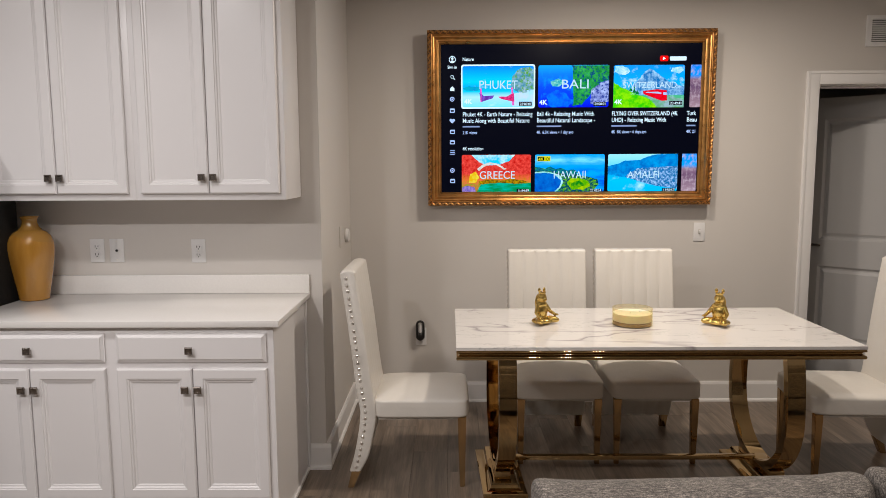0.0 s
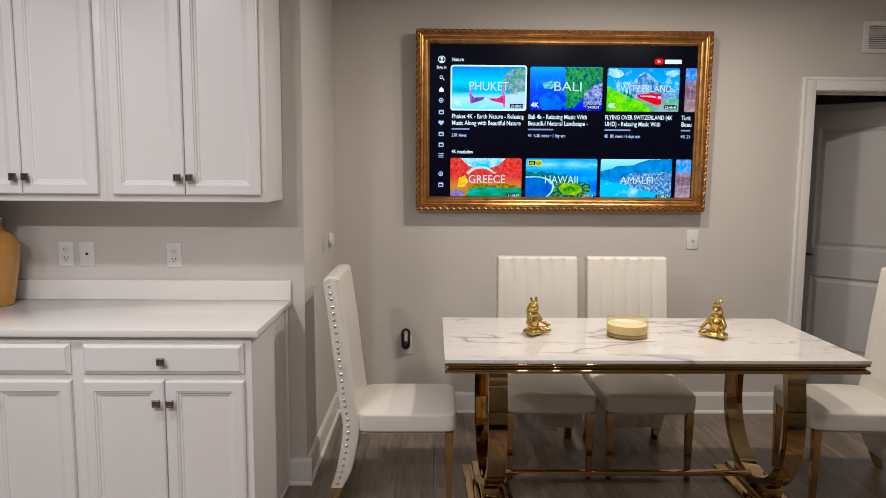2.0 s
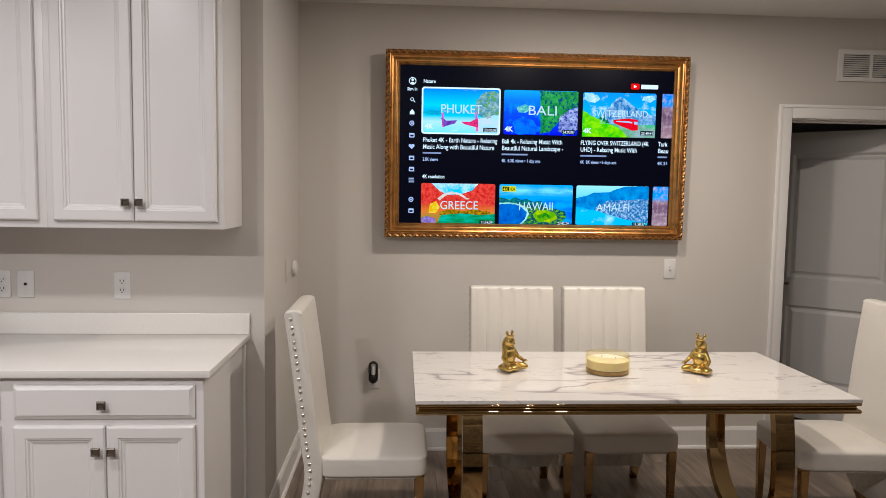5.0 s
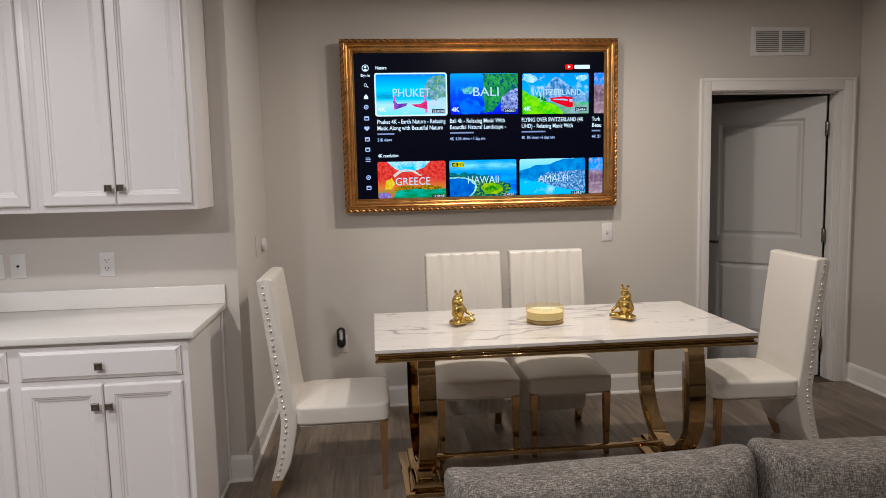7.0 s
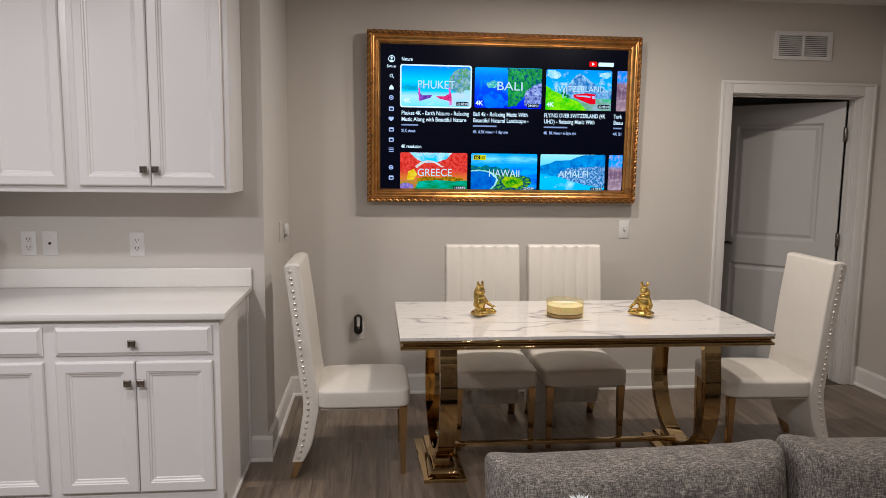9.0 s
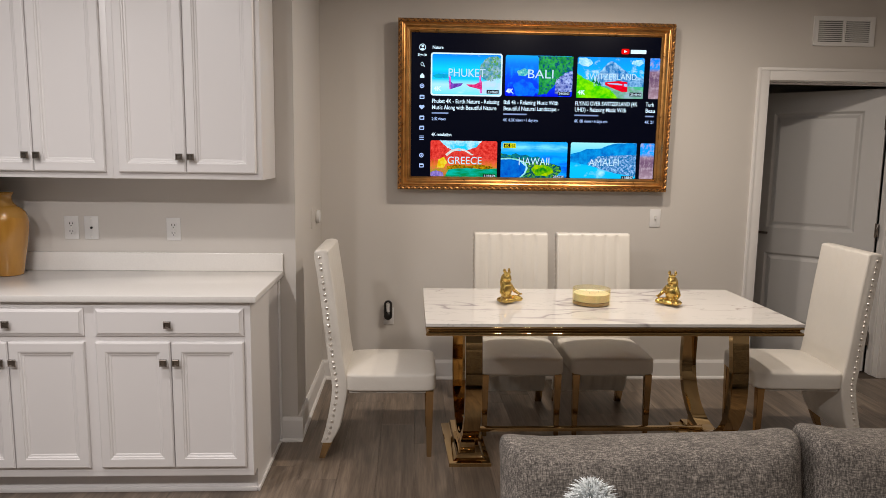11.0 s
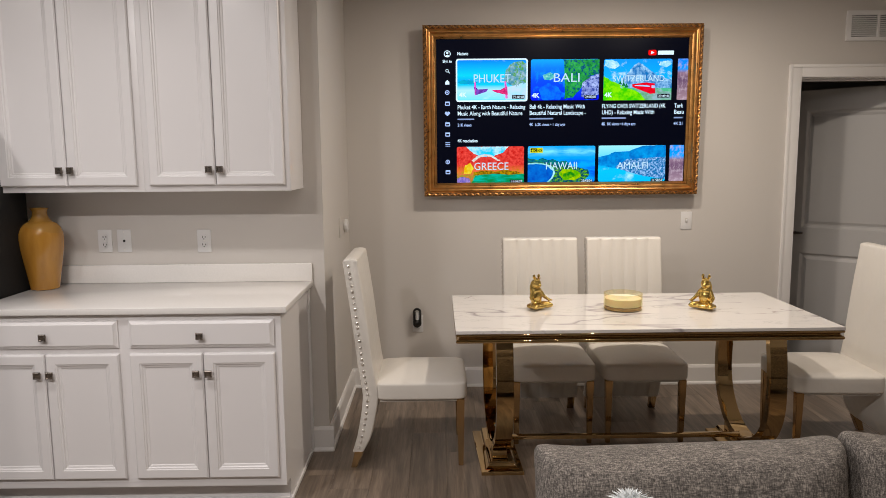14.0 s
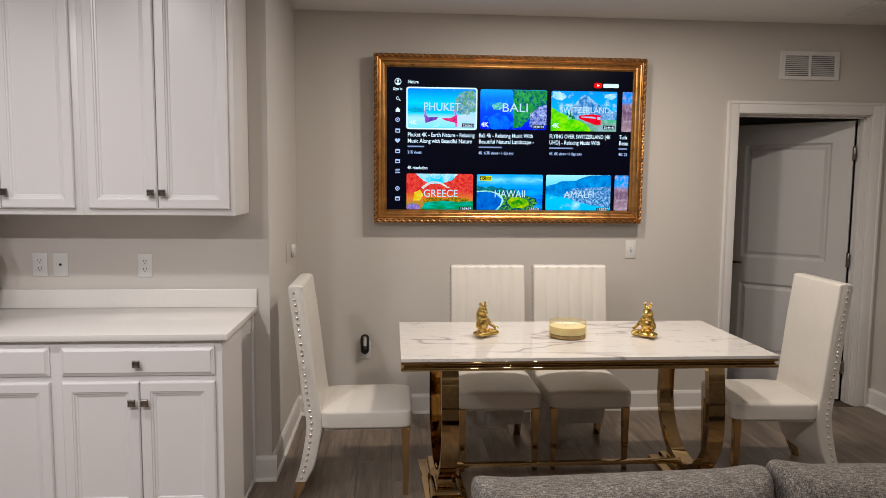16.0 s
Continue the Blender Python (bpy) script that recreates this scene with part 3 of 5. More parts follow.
base_cabinet(-1.955, -1.316, (-1.945, -1.651, -1.339), False)
base_cabinet(-1.316, -0.652, (-1.293, -0.983, -0.680), True)


def wall_cabinet(x0, x1, edges):
    c = thing("wall_cabinet", "tall white painted wall cabinet with two panelled doors", "cabinet", group="kitchen wall cabinets")
    f, z0, z1 = 3.302, 1.376, 2.44
    part("body", boxed(x0, x1, f, K - 0.004, z0, z1, bevel=0.0015), CABINET, c)
    a, m, b = edges
    cabinet_door(c, a, m - 0.002, z0 + 0.029, z1 - 0.025, f - 0.001, m - 0.025, z0 + 0.100)
    cabinet_door(c, m + 0.002, b, z0 + 0.029, z1 - 0.025, f - 0.001, m + 0.025, z0 + 0.100)
    return c


wall_cabinet(-1.982, -1.3185, (-1.966, -1.660, -1.347))
wall_cabinet(-1.3185, -0.653, (-1.290, -0.988, -0.678))

bm = boxed(-1.955, -0.622, 2.962, K - 0.003, 0.878, 0.905, bevel=0.0025)
worktop = thing("worktop", "white quartz worktop with an upstand along the wall", "worktop")
part("slab", bm, COUNTER, worktop)
part("upstand", boxed(-1.955, -0.622, K - 0.022, K - 0.0035, 0.9052, 0.996, bevel=0.002), COUNTER, worktop)


def fridge():
    f = thing("refrigerator", "tall matte black refrigerator at the end of the worktop", "refrigerator")
    x0, x1 = -2.84, -1.965
    part("body", boxed(x0, x1, 2.80, 3.48, 0.02, 1.70, bevel=0.006), FRIDGE, f)
    for a, b in ((x0, (x0 + x1) / 2 - 0.003), ((x0 + x1) / 2 + 0.003, x1)):
        d = part("door", boxed(a, b, 2.73, 2.795, 0.05, 1.70, bevel=0.008), FRIDGE, f)
    for x in (x0 + 0.05, x1 - 0.05):
        for y in (2.85, 3.42):
            part("foot", rod(bmesh.new(), (x, y, 0), (x, y, 0.025), 0.018, 0.018), BLACK, f)


fridge()


def vase():
    v = thing("vase", "mustard yellow glazed ceramic vase on the worktop", "vase", pose(-1.892, 3.45, 0.905))
    body = [(0.058, 0.0), (0.064, 0.004), (0.068, 0.03), (0.078, 0.09), (0.088, 0.15), (0.0955, 0.205), (0.0985, 0.245), (0.096, 0.275), (0.087, 0.300), (0.072, 0.318), (0.054, 0.330)]
    part("body", lathe(bmesh.new(), body, seg=56), MUSTARD, v)
    neck = [(0.0545, 0.3285), (0.042, 0.340), (0.035, 0.352), (0.032, 0.366), (0.033, 0.378), (0.038, 0.386), (0.0415, 0.390), (0.0405, 0.393), (0.034, 0.391), (0.028, 0.375), (0.028, 0.36)]
    part("neck", lathe(bmesh.new(), neck, seg=48), MUSTARD_DARK, v, "darker ochre neck")


vase()


def outlet(x, z, kind):
    """A wall plate on the kitchen wall, its lower left corner at x, z."""
    label = {"double": "white double socket outlet plate on the wall", "jack": "white wall plate with a single jack"}[kind]
    o = thing("wall_outlet", label, "outlet", pose(x, K, z), group="wall plates over the worktop")
    w, h = 0.070, 0.115
    part("plate", boxed(0, w, -0.006, -0.0005, 0, h, bevel=0.0025), PLATE, o)
    if kind == "double":
        for cz in (0.038, 0.077):
            bm = bmesh.new()
            rod(bm, (w / 2, -0.006, cz), (w / 2, -0.0085, cz), 0.017, 0.0165, 24)
            face = part("socket", bm, PLATE, o)
            for dx, s in ((-0.007, 0.005), (0.007, 0.004)):
                part("slot", boxed(w / 2 + dx - 0.0015, w / 2 + dx + 0.0015, -0.0092, -0.0084, cz + 0.002 - s, cz + 0.002 + s), DARKSLOT, face, smooth=False)
            part("slot", rod(bmesh.new(), (w / 2, -0.0084, cz - 0.009), (w / 2, -0.0092, cz - 0.009), 0.0028, 0.0028), DARKSLOT, face)
        part("screw", rod(bmesh.new(), (w / 2, -0.006, h / 2), (w / 2, -0.0072, h / 2), 0.003, 0.003), NAIL, o)
    else:
        part("jack", rod(bmesh.new(), (w / 2, -0.006, h / 2), (w / 2, -0.010, h / 2), 0.0065, 0.006, 12), BLACK, o)
        for z in (0.012, h - 0.012):
            part("screw", rod(bmesh.new(), (w / 2, -0.006, z), (w / 2, -0.0075, z), 0.0035, 0.0035), NAIL, o)


outlet(-1.697, 1.060, "double")
outlet(-1.600, 1.060, "jack")
outlet(-1.198, 1.056, "double")


# ---- dining wall ----
def light_switch():
    s = thing("light_switch", "white toggle light switch plate on the wall", "switch", pose(1.610, N, 1.043))
    part("plate", boxed(0, 0.072, -0.006, -0.0005, 0, 0.117, bevel=0.0025), PLATE, s)
    part("toggle", boxed(0.031, 0.041, -0.016, -0.006, 0.052, 0.070, bevel=0.002), PLATE, s)
    part("surround", boxed(0.029, 0.043, -0.0068, -0.006, 0.046, 0.074), WELT, s, smooth=False)


light_switch()


def plug_in():
    o = thing("wall_outlet", "white socket plate low on the dining wall", "outlet", pose(-0.152, N, 0.374))
    part("plate", boxed(0, 0.068, -0.006, -0.0005, 0, 0.115, bevel=0.0025), PLATE, o)
    part("socket", rod(bmesh.new(), (0.034, -0.006, 0.036), (0.034, -0.0085, 0.036), 0.017, 0.0165, 24), PLATE, o)
    d = thing("plug_in_diffuser", "black oval plug-in air freshener in the wall socket", "air freshener", pose(-0.122, N - 0.0065, 0.405))
    bm = bmesh.new()
    n, tube = 32, 10
    rings = []
    for k in range(n):
        a = 2 * math.pi * k / n
        cx, cz = 0.021 * math.cos(a), 0.072 + 0.021 * math.sin(a) + (0.038 if math.sin(a) > 0 else -0.038)
        rings.append([bm.verts.new((cx + 0.0075 * math.cos(a) * math.cos(b), -0.022 + 0.013 * math.sin(b), cz + 0.0075 * math.sin(a) * math.cos(b))) for b in [2 * math.pi * j / tube for j in range(tube)]])
    for k in range(n):
        p, q = rings[k], rings[(k + 1) % n]
        for j in range(tube):
            bm.faces.new((p[j], p[(j + 1) % tube], q[(j + 1) % tube], q[j]))
    part("loop", bm, BLACK, d)
    bm = blob(bmesh.new(), (0, -0.021, 0.034), (0.023, 0.0205, 0.030))
    part("base", bm, BLACK, d)
    part("vial", rod(bmesh.new(), (0, -0.022, 0.055), (0, -0.022, 0.112), 0.010, 0.010, 16), PLATE, d, "pale vial")


plug_in()


def side_wall_fittings():
    t = thing("wall_sensor", "small round white sensor on the return wall", "sensor", pose(SIDE, 4.40, 1.112, 0, 0, 90))
    part("body", lathe(bmesh.new(), [(0.040, 0), (0.041, 0.012), (0.039, 0.020), (0.030, 0.024), (0.0, 0.0245)], seg=32), PLATE, t).matrix_basis = pose(0, -0.0005, 0, 90, 0, 0)
    part("rim", lathe(bmesh.new(), [(0.0425, 0), (0.0425, 0.006), (0.041, 0.0065)], seg=32), WELT, t).matrix_basis = pose(0, -0.0005, 0, 90, 0, 0)
    p = thing("blank_plate", "blank painted wall plate on the return wall", "wall plate", pose(SIDE, 4.17, 1.06, 0, 0, 90))
    part("plate", boxed(0, 0.075, -0.005, -0.0005, 0, 0.12, bevel=0.002), WALL, p)


side_wall_fittings()


# ---- framed television ----
def glyphs(body, size, mat, parent, x, z, y, name="caption", bold=0.0, squeeze=1.0, align="LEFT"):
    """A line of writing on the screen, its baseline's start at x, z."""
    cu = bpy.data.curves.new(name, "FONT")
    cu.body, cu.size, cu.align_x, cu.resolution_u, cu.offset = body, size, align, 3, bold
    tmp = new("writing", cu)
    me = bpy.data.meshes.new_from_object(tmp.evaluated_get(bpy.context.evaluated_depsgraph_get()))
    bpy.data.objects.remove(tmp)
    me.materials.clear()
    me.materials.append(mat)
    ob = new(name, me)
    ob.parent = parent
    ob.matrix_basis = pose(x, y, z, 90, 0, 0) @ Matrix.Diagonal((squeeze, 1, 1, 1))
    return ob


def flat(points, y, x0=0.0, z0=0.0):
    bm = bmesh.new()
    bm.faces.new([bm.verts.new((x0 + x, y, z0 + z)) for x, z in points])
    bmesh.ops.triangulate(bm, faces=bm.faces)
    for f in bm.faces:
        if f.normal.y > 0:
            f.normal_flip()
    return bm


def round_rect(w, h, r, n=5):
    pts = []
    for cx, cz, a0 in ((w - r, r, -90), (w - r, h - r, 0), (r, h - r, 90), (r, r, 180)):
        pts += [(cx + r * math.cos(radians(a0 + 90 * k / n)), cz + r * math.sin(radians(a0 + 90 * k / n))) for k in range(n + 1)]
    return pts


def disc(r, n=24, a0=0.0, a1=360.0):
    return [(r * math.cos(radians(a0 + (a1 - a0) * k / n)), r * math.sin(radians(a0 + (a1 - a0) * k / n))) for k in range(n)]


def lit(name, bm, mat, parent):
    ob = part(name, bm, mat, parent, smooth=False)
    return ob


WHITE = glow_material("screen_white", (0.90, 0.94, 1.0), 1.15)
GREY = glow_material("screen_grey", (0.60, 0.65, 0.78), 1.0)
MID = glow_material("screen_mid", (0.34, 0.37, 0.46), 1.0)
DARK = glow_material("screen_dark", (0.0020, 0.0022, 0.0045), 1.0)
RED = glow_material("screen_red", (0.9, 0.02, 0.05), 1.0)


def television():
    fw, fh = 1.744, 1.057
    tv = thing("framed_television", "large wall-mounted television in a carved gilt picture frame, switched on", "television",
               pose(-0.063, 4.553, 1.278, 1.1, 0, 0))
    # profile across the moulding, from the outer edge inwards: inset, proud
    prof = [(0.0, -0.05), (0.0, 0.0), (0.003, 0.006), (0.009, 0.009), (0.022, 0.009), (0.025, 0.004), (0.028, 0.003), (0.032, 0.009), (0.038, 0.012), (0.044, 0.009),
            (0.048, 0.001), (0.056, -0.006), (0.064, -0.010), (0.067, -0.006), (0.072, -0.005), (0.076, -0.010), (0.081, -0.014), (0.084, -0.022)]
    corners = ((1, 1), (-1, 1), (-1, -1), (1, -1))
    base = ((0, 0), (fw, 0), (fw, fh), (0, fh))
    for k in range(4):
        bm = bmesh.new()
        a, b = k, (k + 1) % 4
        rows = []
        for inset, proud in prof:
            row = []
            for c in (a, b):
                row.append(bm.verts.new((base[c][0] + corners[c][0] * inset, -proud, base[c][1] + corners[c][1] * inset)))
            rows.append(row)
        for p, q in zip(rows, rows[1:]):
            bm.faces.new((p[0], p[1], q[1], q[0]))
        bm.faces.new((rows[-1][0], rows[-1][1], rows[0][1], rows[0][0]))
        bm.faces.new([r[0] for r in rows])
        bm.faces.new([r[1] for r in rows][::-1])
        rail = part("frame_rail", bm, FRAMEGOLD, tv, "gilt moulded frame rail", angle=25)
        # carved leaves along the outer edge, over a darker ground
        va, vb = Vector((base[a][0] + corners[a][0] * 0.0125, 0, base[a][1] + corners[a][1] * 0.0125)), Vector((base[b][0] + corners[b][0] * 0.0125, 0, base[b][1] + corners[b][1] * 0.0125))
        along = (vb - va).normalized()
        angle = math.atan2(along.z, along.x)
        n = int((vb - va).length / 0.039)
        bm = bmesh.new()
        for i in range(n):
            p = va.lerp(vb, (i + 0.5) / n)
            turn = Matrix.Rotation(-angle, 4, "Y")
            lean = Matrix.Rotation(radians(32), 4, "Y")
            blob(bm, p + Vector((0, -0.0095, 0)), (0.0165, 0.0105, 0.0070), turn @ lean, 8, 6)
            blob(bm, p + Vector((0, -0.0095, 0)) + along * 0.0205, (0.008, 0.008, 0.0050), turn @ Matrix.Rotation(radians(-40), 4, "Y"), 8, 5)
        part("carving", bm, FRAMEGOLD, rail, "carved leaf edging")
        bm = bmesh.new()
        d = Vector((-along.z, 0, along.x))
        q = [va + d * s + Vector((0, -0.0094, 0)) for s in (-0.0105, 0.0105)]
        r = [vb + d * s + Vector((0, -0.0094, 0)) for s in (-0.0105, 0.0105)]
        bm.faces.new([bm.verts.new(v) for v in (q[0], r[0], r[1], q[1])])
        part("ground", bm, FRAMEDARK, rail, "darkened recess of the carving", smooth=False)
    part("back_box", boxed(0.04, fw - 0.04, 0.03, 0.05, 0.04, fh - 0.04), BLACK, tv, smooth=False)
    part("wall_bracket", boxed(0.5, fw - 0.5, 0.05, 0.0835, 0.25, fh - 0.25), BLACK, tv, "black wall bracket", smooth=False)
    SW, SH = fw - 0.164, fh - 0.164
    SY = 0.020
    screen = part("screen", boxed(0.078, fw - 0.078, SY, 0.03, 0.078, fh - 0.078), DARK, tv, "lit television screen with rows of picture tiles", smooth=False)

    def X(px):
        return 0.082 + (px - 775.5) / 449.0 * SW

    def Z(py):
        return 0.082 + (316.5 - py) / 254.0 * SH

    def tile(px0, px1, py0, py1, mat, r=0.012, y=SY - 0.002, name="tile"):
        w, h = X(px1) - X(px0), Z(py0) - Z(py1)
        ob = lit(name, flat(round_rect(w, h, r), 0.0), mat, screen)
        ob.matrix_basis = pose(X(px0), y, Z(py1))
        return ob

    jag = random.Random(3)

    def shape(pts, mat, y=SY - 0.003, name="tile_shape"):
        if name == "tile_shape" and mat.name.split(".")[0] not in ("tile_boat", "tile_train", "screen_grey"):
            # break up the outline
            lo, hi = [min(p[i] for p in pts) for i in (0, 1)], [max(p[i] for p in pts) for i in (0, 1)]
            fine = []
            for p, q in zip(pts, pts[1:] + pts[:1]):
                n = max(1, int(math.dist(p, q) / 1.6))
                for k in range(n):
                    f, a = k / n, (0.0 if k == 0 else 0.6)
                    fine.append((min(hi[0], max(lo[0], p[0] + (q[0] - p[0]) * f + jag.uniform(-a, a))), min(hi[1], max(lo[1], p[1] + (q[1] - p[1]) * f + jag.uniform(-a, a)))))
            pts = fine
        return lit(name, flat([(X(a), Z(b)) for a, b in pts], y), mat, screen)

    def words(text, px, py, px_height, mat=WHITE, y=SY - 0.004, bold=0.0006, width=None, align="LEFT"):
        size = px_height / 254.0 * SH * 1.38
        ob = glyphs(text, size, mat, screen, X(px), Z(py), y, bold=bold, align=align)
        if width:
            have = max(v.co.x for v in ob.data.vertices) - min(v.co.x for v in ob.data.vertices)
            ob.matrix_basis = ob.matrix_basis @ Matrix.Diagonal((width / 449.0 * SW / have, 1, 1, 1))
        tagged(ob, kind="stuff")
        return ob

    def mixed(name, *a, **k):
        return glow_material(name, *a, **k)

    # upper row
    tile(810.5, 938.5, 96.5, 171.5, WHITE, 0.016, SY - 0.0012, "tile_border")
    tile(813, 936, 99, 169, mixed("tile_bay", (0.1, 0.6, 0.9), gradient=[(0.0, (0.35, 0.80, 0.88)), (0.25, (0.62, 0.86, 0.88)), (0.38, (0.10, 0.62, 0.80)), (0.5, (0.02, 0.45, 0.72)), (0.62, (0.16, 0.66, 0.90)), (1.0, (0.01, 0.27, 0.78))],
                                 second=(0.75, 0.93, 0.98), scale=9, stretch=(1, 1, 2.4), cut=(0.58, 0.80)))
    shape([(897, 134), (899, 118), (906, 108), (916, 102), (928, 101), (936, 106), (936, 140), (918, 146), (905, 142)],
          mixed("tile_rock", (0.10, 0.26, 0.30), second=(0.50, 0.58, 0.55), scale=34, third=(0.16, 0.34, 0.10), cut=(0.38, 0.68)))
    shape([(813, 137), (824, 133), (838, 134), (850, 138), (838, 141), (820, 141)], mixed("tile_isle", (0.05, 0.30, 0.45), second=(0.10, 0.42, 0.45), scale=40))
    shape([(888, 150), (936, 138), (936, 168), (900, 168)], mixed("tile_sand", (0.72, 0.78, 0.80), second=(0.55, 0.80, 0.85), scale=22))
    for pts, c in (([(842, 145), (846, 146), (850, 150), (868, 149), (865, 154), (852, 158), (846, 160)], (0.12, 0.05, 0.20)), ([(874, 151), (890, 151), (897, 147), (902, 145), (903, 160), (893, 158), (880, 155)], (0.50, 0.07, 0.13)),
                   ([(843, 137), (846, 137), (847, 160), (844, 160)], (0.55, 0.12, 0.30)), ([(897, 136), (900, 135), (903, 166), (899, 166)], (0.70, 0.16, 0.32))):
        shape(pts, mixed("tile_boat", c, second=tuple(min(1, v * 1.8 + 0.03) for v in c), scale=60), SY - 0.0034)
    tile(944, 1066, 98.5, 170, mixed("tile_cliff", (0.01, 0.16, 0.75), gradient=[(0.0, (0.003, 0.04, 0.50)), (0.5, (0.006, 0.12, 0.72)), (0.8, (0.01, 0.24, 0.75)), (1.0, (0.02, 0.40, 0.70))], second=(0.02, 0.36, 0.80), scale=16, cut=(0.52, 0.72)))
    shape([(1000, 99), (1066, 99), (1066, 124), (1052, 128), (1040, 138), (1032, 152), (1020, 165), (1003, 168), (1010, 152), (1024, 140), (1036, 126), (1030, 116), (1014, 112)],
          mixed("tile_green", (0.01, 0.17, 0.05), second=(0.12, 0.44, 0.14), scale=38, third=(0.01, 0.06, 0.14), cut=(0.36, 0.68)))
    shape([(1036, 140), (1052, 128), (1066, 124), (1066, 160), (1048, 168), (1034, 164)], mixed("tile_surf", (0.16, 0.17, 0.34), second=(0.60, 0.62, 0.76), scale=30, third=(0.06, 0.08, 0.24), cut=(0.36, 0.66)))
    shape([(958, 150), (975, 140), (992, 146), (1002, 160), (996, 169), (965, 169)], mixed("tile_deep", (0.01, 0.10, 0.55), second=(0.02, 0.22, 0.75), scale=30))
    shape([(965, 126), (978, 121), (990, 127), (980, 135), (968, 134)], mixed("tile_islet", (0.45, 0.75, 0.55), second=(0.05, 0.35, 0.35), scale=45))
    tile(1074, 1196, 99, 171, mixed("tile_alp", (0.05, 0.42, 0.90), gradient=[(0.0, (0.20, 0.50, 0.10)), (0.35, (0.15, 0.45, 0.30)), (0.55, (0.10, 0.45, 0.75)), (1.0, (0.02, 0.33, 0.85))], second=(0.85, 0.93, 0.98), scale=10, stretch=(1, 1, 1.6), cut=(0.55, 0.68)))
    shape([(1104, 138), (1118, 122), (1128, 110), (1136, 105), (1145, 110), (1156, 118), (1170, 128), (1196, 136), (1196, 150), (1104, 150)],
          mixed("tile_peak", (0.05, 0.17, 0.34), second=(0.58, 0.76, 0.92), scale=34, cut=(0.38, 0.66)))
    shape([(1076, 101), (1088, 100), (1098, 104), (1102, 110), (1094, 116), (1082, 114), (1076, 110)], mixed("tile_cloud", (0.80, 0.92, 0.98), second=(0.35, 0.65, 0.92), scale=36))
    shape([(1174, 104), (1190, 102), (1195, 108), (1186, 114), (1172, 110)], mixed("tile_cloud", (0.80, 0.92, 0.98), second=(0.35, 0.65, 0.92), scale=36))
    shape([(1074, 128), (1090, 138), (1110, 146), (1140, 158), (1150, 171), (1074, 171)], mixed("tile_meadow", (0.12, 0.55, 0.03), second=(0.38, 0.75, 0.06), scale=24))
    for px, py, h in ((1110, 146, 11), (1115, 149, 8), (1104, 143, 7)):
        shape([(px - 3, py), (px, py - h), (px + 3, py)], mixed("tile_fir", (0.01, 0.10, 0.04), second=(0.03, 0.22, 0.06), scale=60), SY - 0.0033)
    shape([(1126, 146), (1165, 150), (1196, 158), (1196, 171), (1150, 171)], mixed("tile_track", (0.40, 0.48, 0.45), second=(0.20, 0.38, 0.22), scale=30))
    shape([(1125, 143), (1150, 140), (1166, 142), (1167, 159), (1158, 160), (1126, 148)], mixed("tile_train", (0.72, 0.03, 0.06), second=(0.85, 0.10, 0.12), scale=50), SY - 0.0034)
    shape([(1130, 144.6), (1150, 144.4), (1157, 146), (1157, 148), (1130, 145.8)], GREY, SY - 0.0037)
    shape([(1160, 145), (1166, 145.5), (1166, 150), (1160, 149.5)], GREY, SY - 0.0037)
    tile(1206, 1224.5, 99, 171, mixed("tile_town", (0.30, 0.22, 0.35), gradient=[(0.0, (0.42, 0.27, 0.26)), (0.5, (0.16, 0.09, 0.12)), (0.66, (0.30, 0.18, 0.20)), (0.76, (0.05, 0.32, 0.66)), (1.0, (0.03, 0.24, 0.62))], second=(0.62, 0.46, 0.44), scale=40, cut=(0.48, 0.70)), 0.006)
    # lower row
    tile(811.5, 933, 251, 316, mixed("tile_autumn", (0.75, 0.05, 0.05), gradient=[(0.0, (0.02, 0.22, 0.04)), (0.22, (0.10, 0.35, 0.05)), (0.3, (0.60, 0.30, 0.05)), (0.5, (0.48, 0.02, 0.03)), (1.0, (0.55, 0.03, 0.03))], second=(0.95, 0.20, 0.17), scale=48, cut=(0.34, 0.70)), 0.010)
    shape([(828, 251), (905, 251), (895, 262), (878, 268), (858, 270), (842, 264)], mixed("tile_sky", (0.15, 0.60, 0.85), second=(0.80, 0.92, 0.95), scale=18))
    shape([(838, 276), (848, 268), (862, 264), (876, 267), (890, 276), (886, 277), (874, 270), (862, 268), (850, 272), (842, 279)], mixed("tile_bridge", (0.75, 0.62, 0.50), second=(0.90, 0.82, 0.70), scale=40), SY - 0.0034)
    shape([(845, 303), (862, 301), (880, 300), (906, 302), (933, 300), (933, 316), (838, 316)], mixed("tile_river", (0.01, 0.22, 0.08), second=(0.06, 0.44, 0.30), scale=24, stretch=(0.5, 1, 2)), SY - 0.0034)
    shape([(812, 308), (822, 305), (834, 308), (836, 315.5), (812, 315.5)], mixed("tile_stones", (0.16, 0.12, 0.30), second=(0.40, 0.28, 0.46), scale=60), SY - 0.0034)
    shape([(842, 297), (858, 294), (880, 296), (900, 293), (925, 297), (925, 302), (842, 303)], mixed("tile_bank", (0.10, 0.05, 0.02), second=(0.55, 0.32, 0.06), scale=60), SY - 0.0033)
    shape([(826, 285), (836, 280), (842, 290), (836, 300), (824, 300)], mixed("tile_gold", (0.85, 0.50, 0.10), second=(0.95, 0.75, 0.25), scale=40), SY - 0.0032)
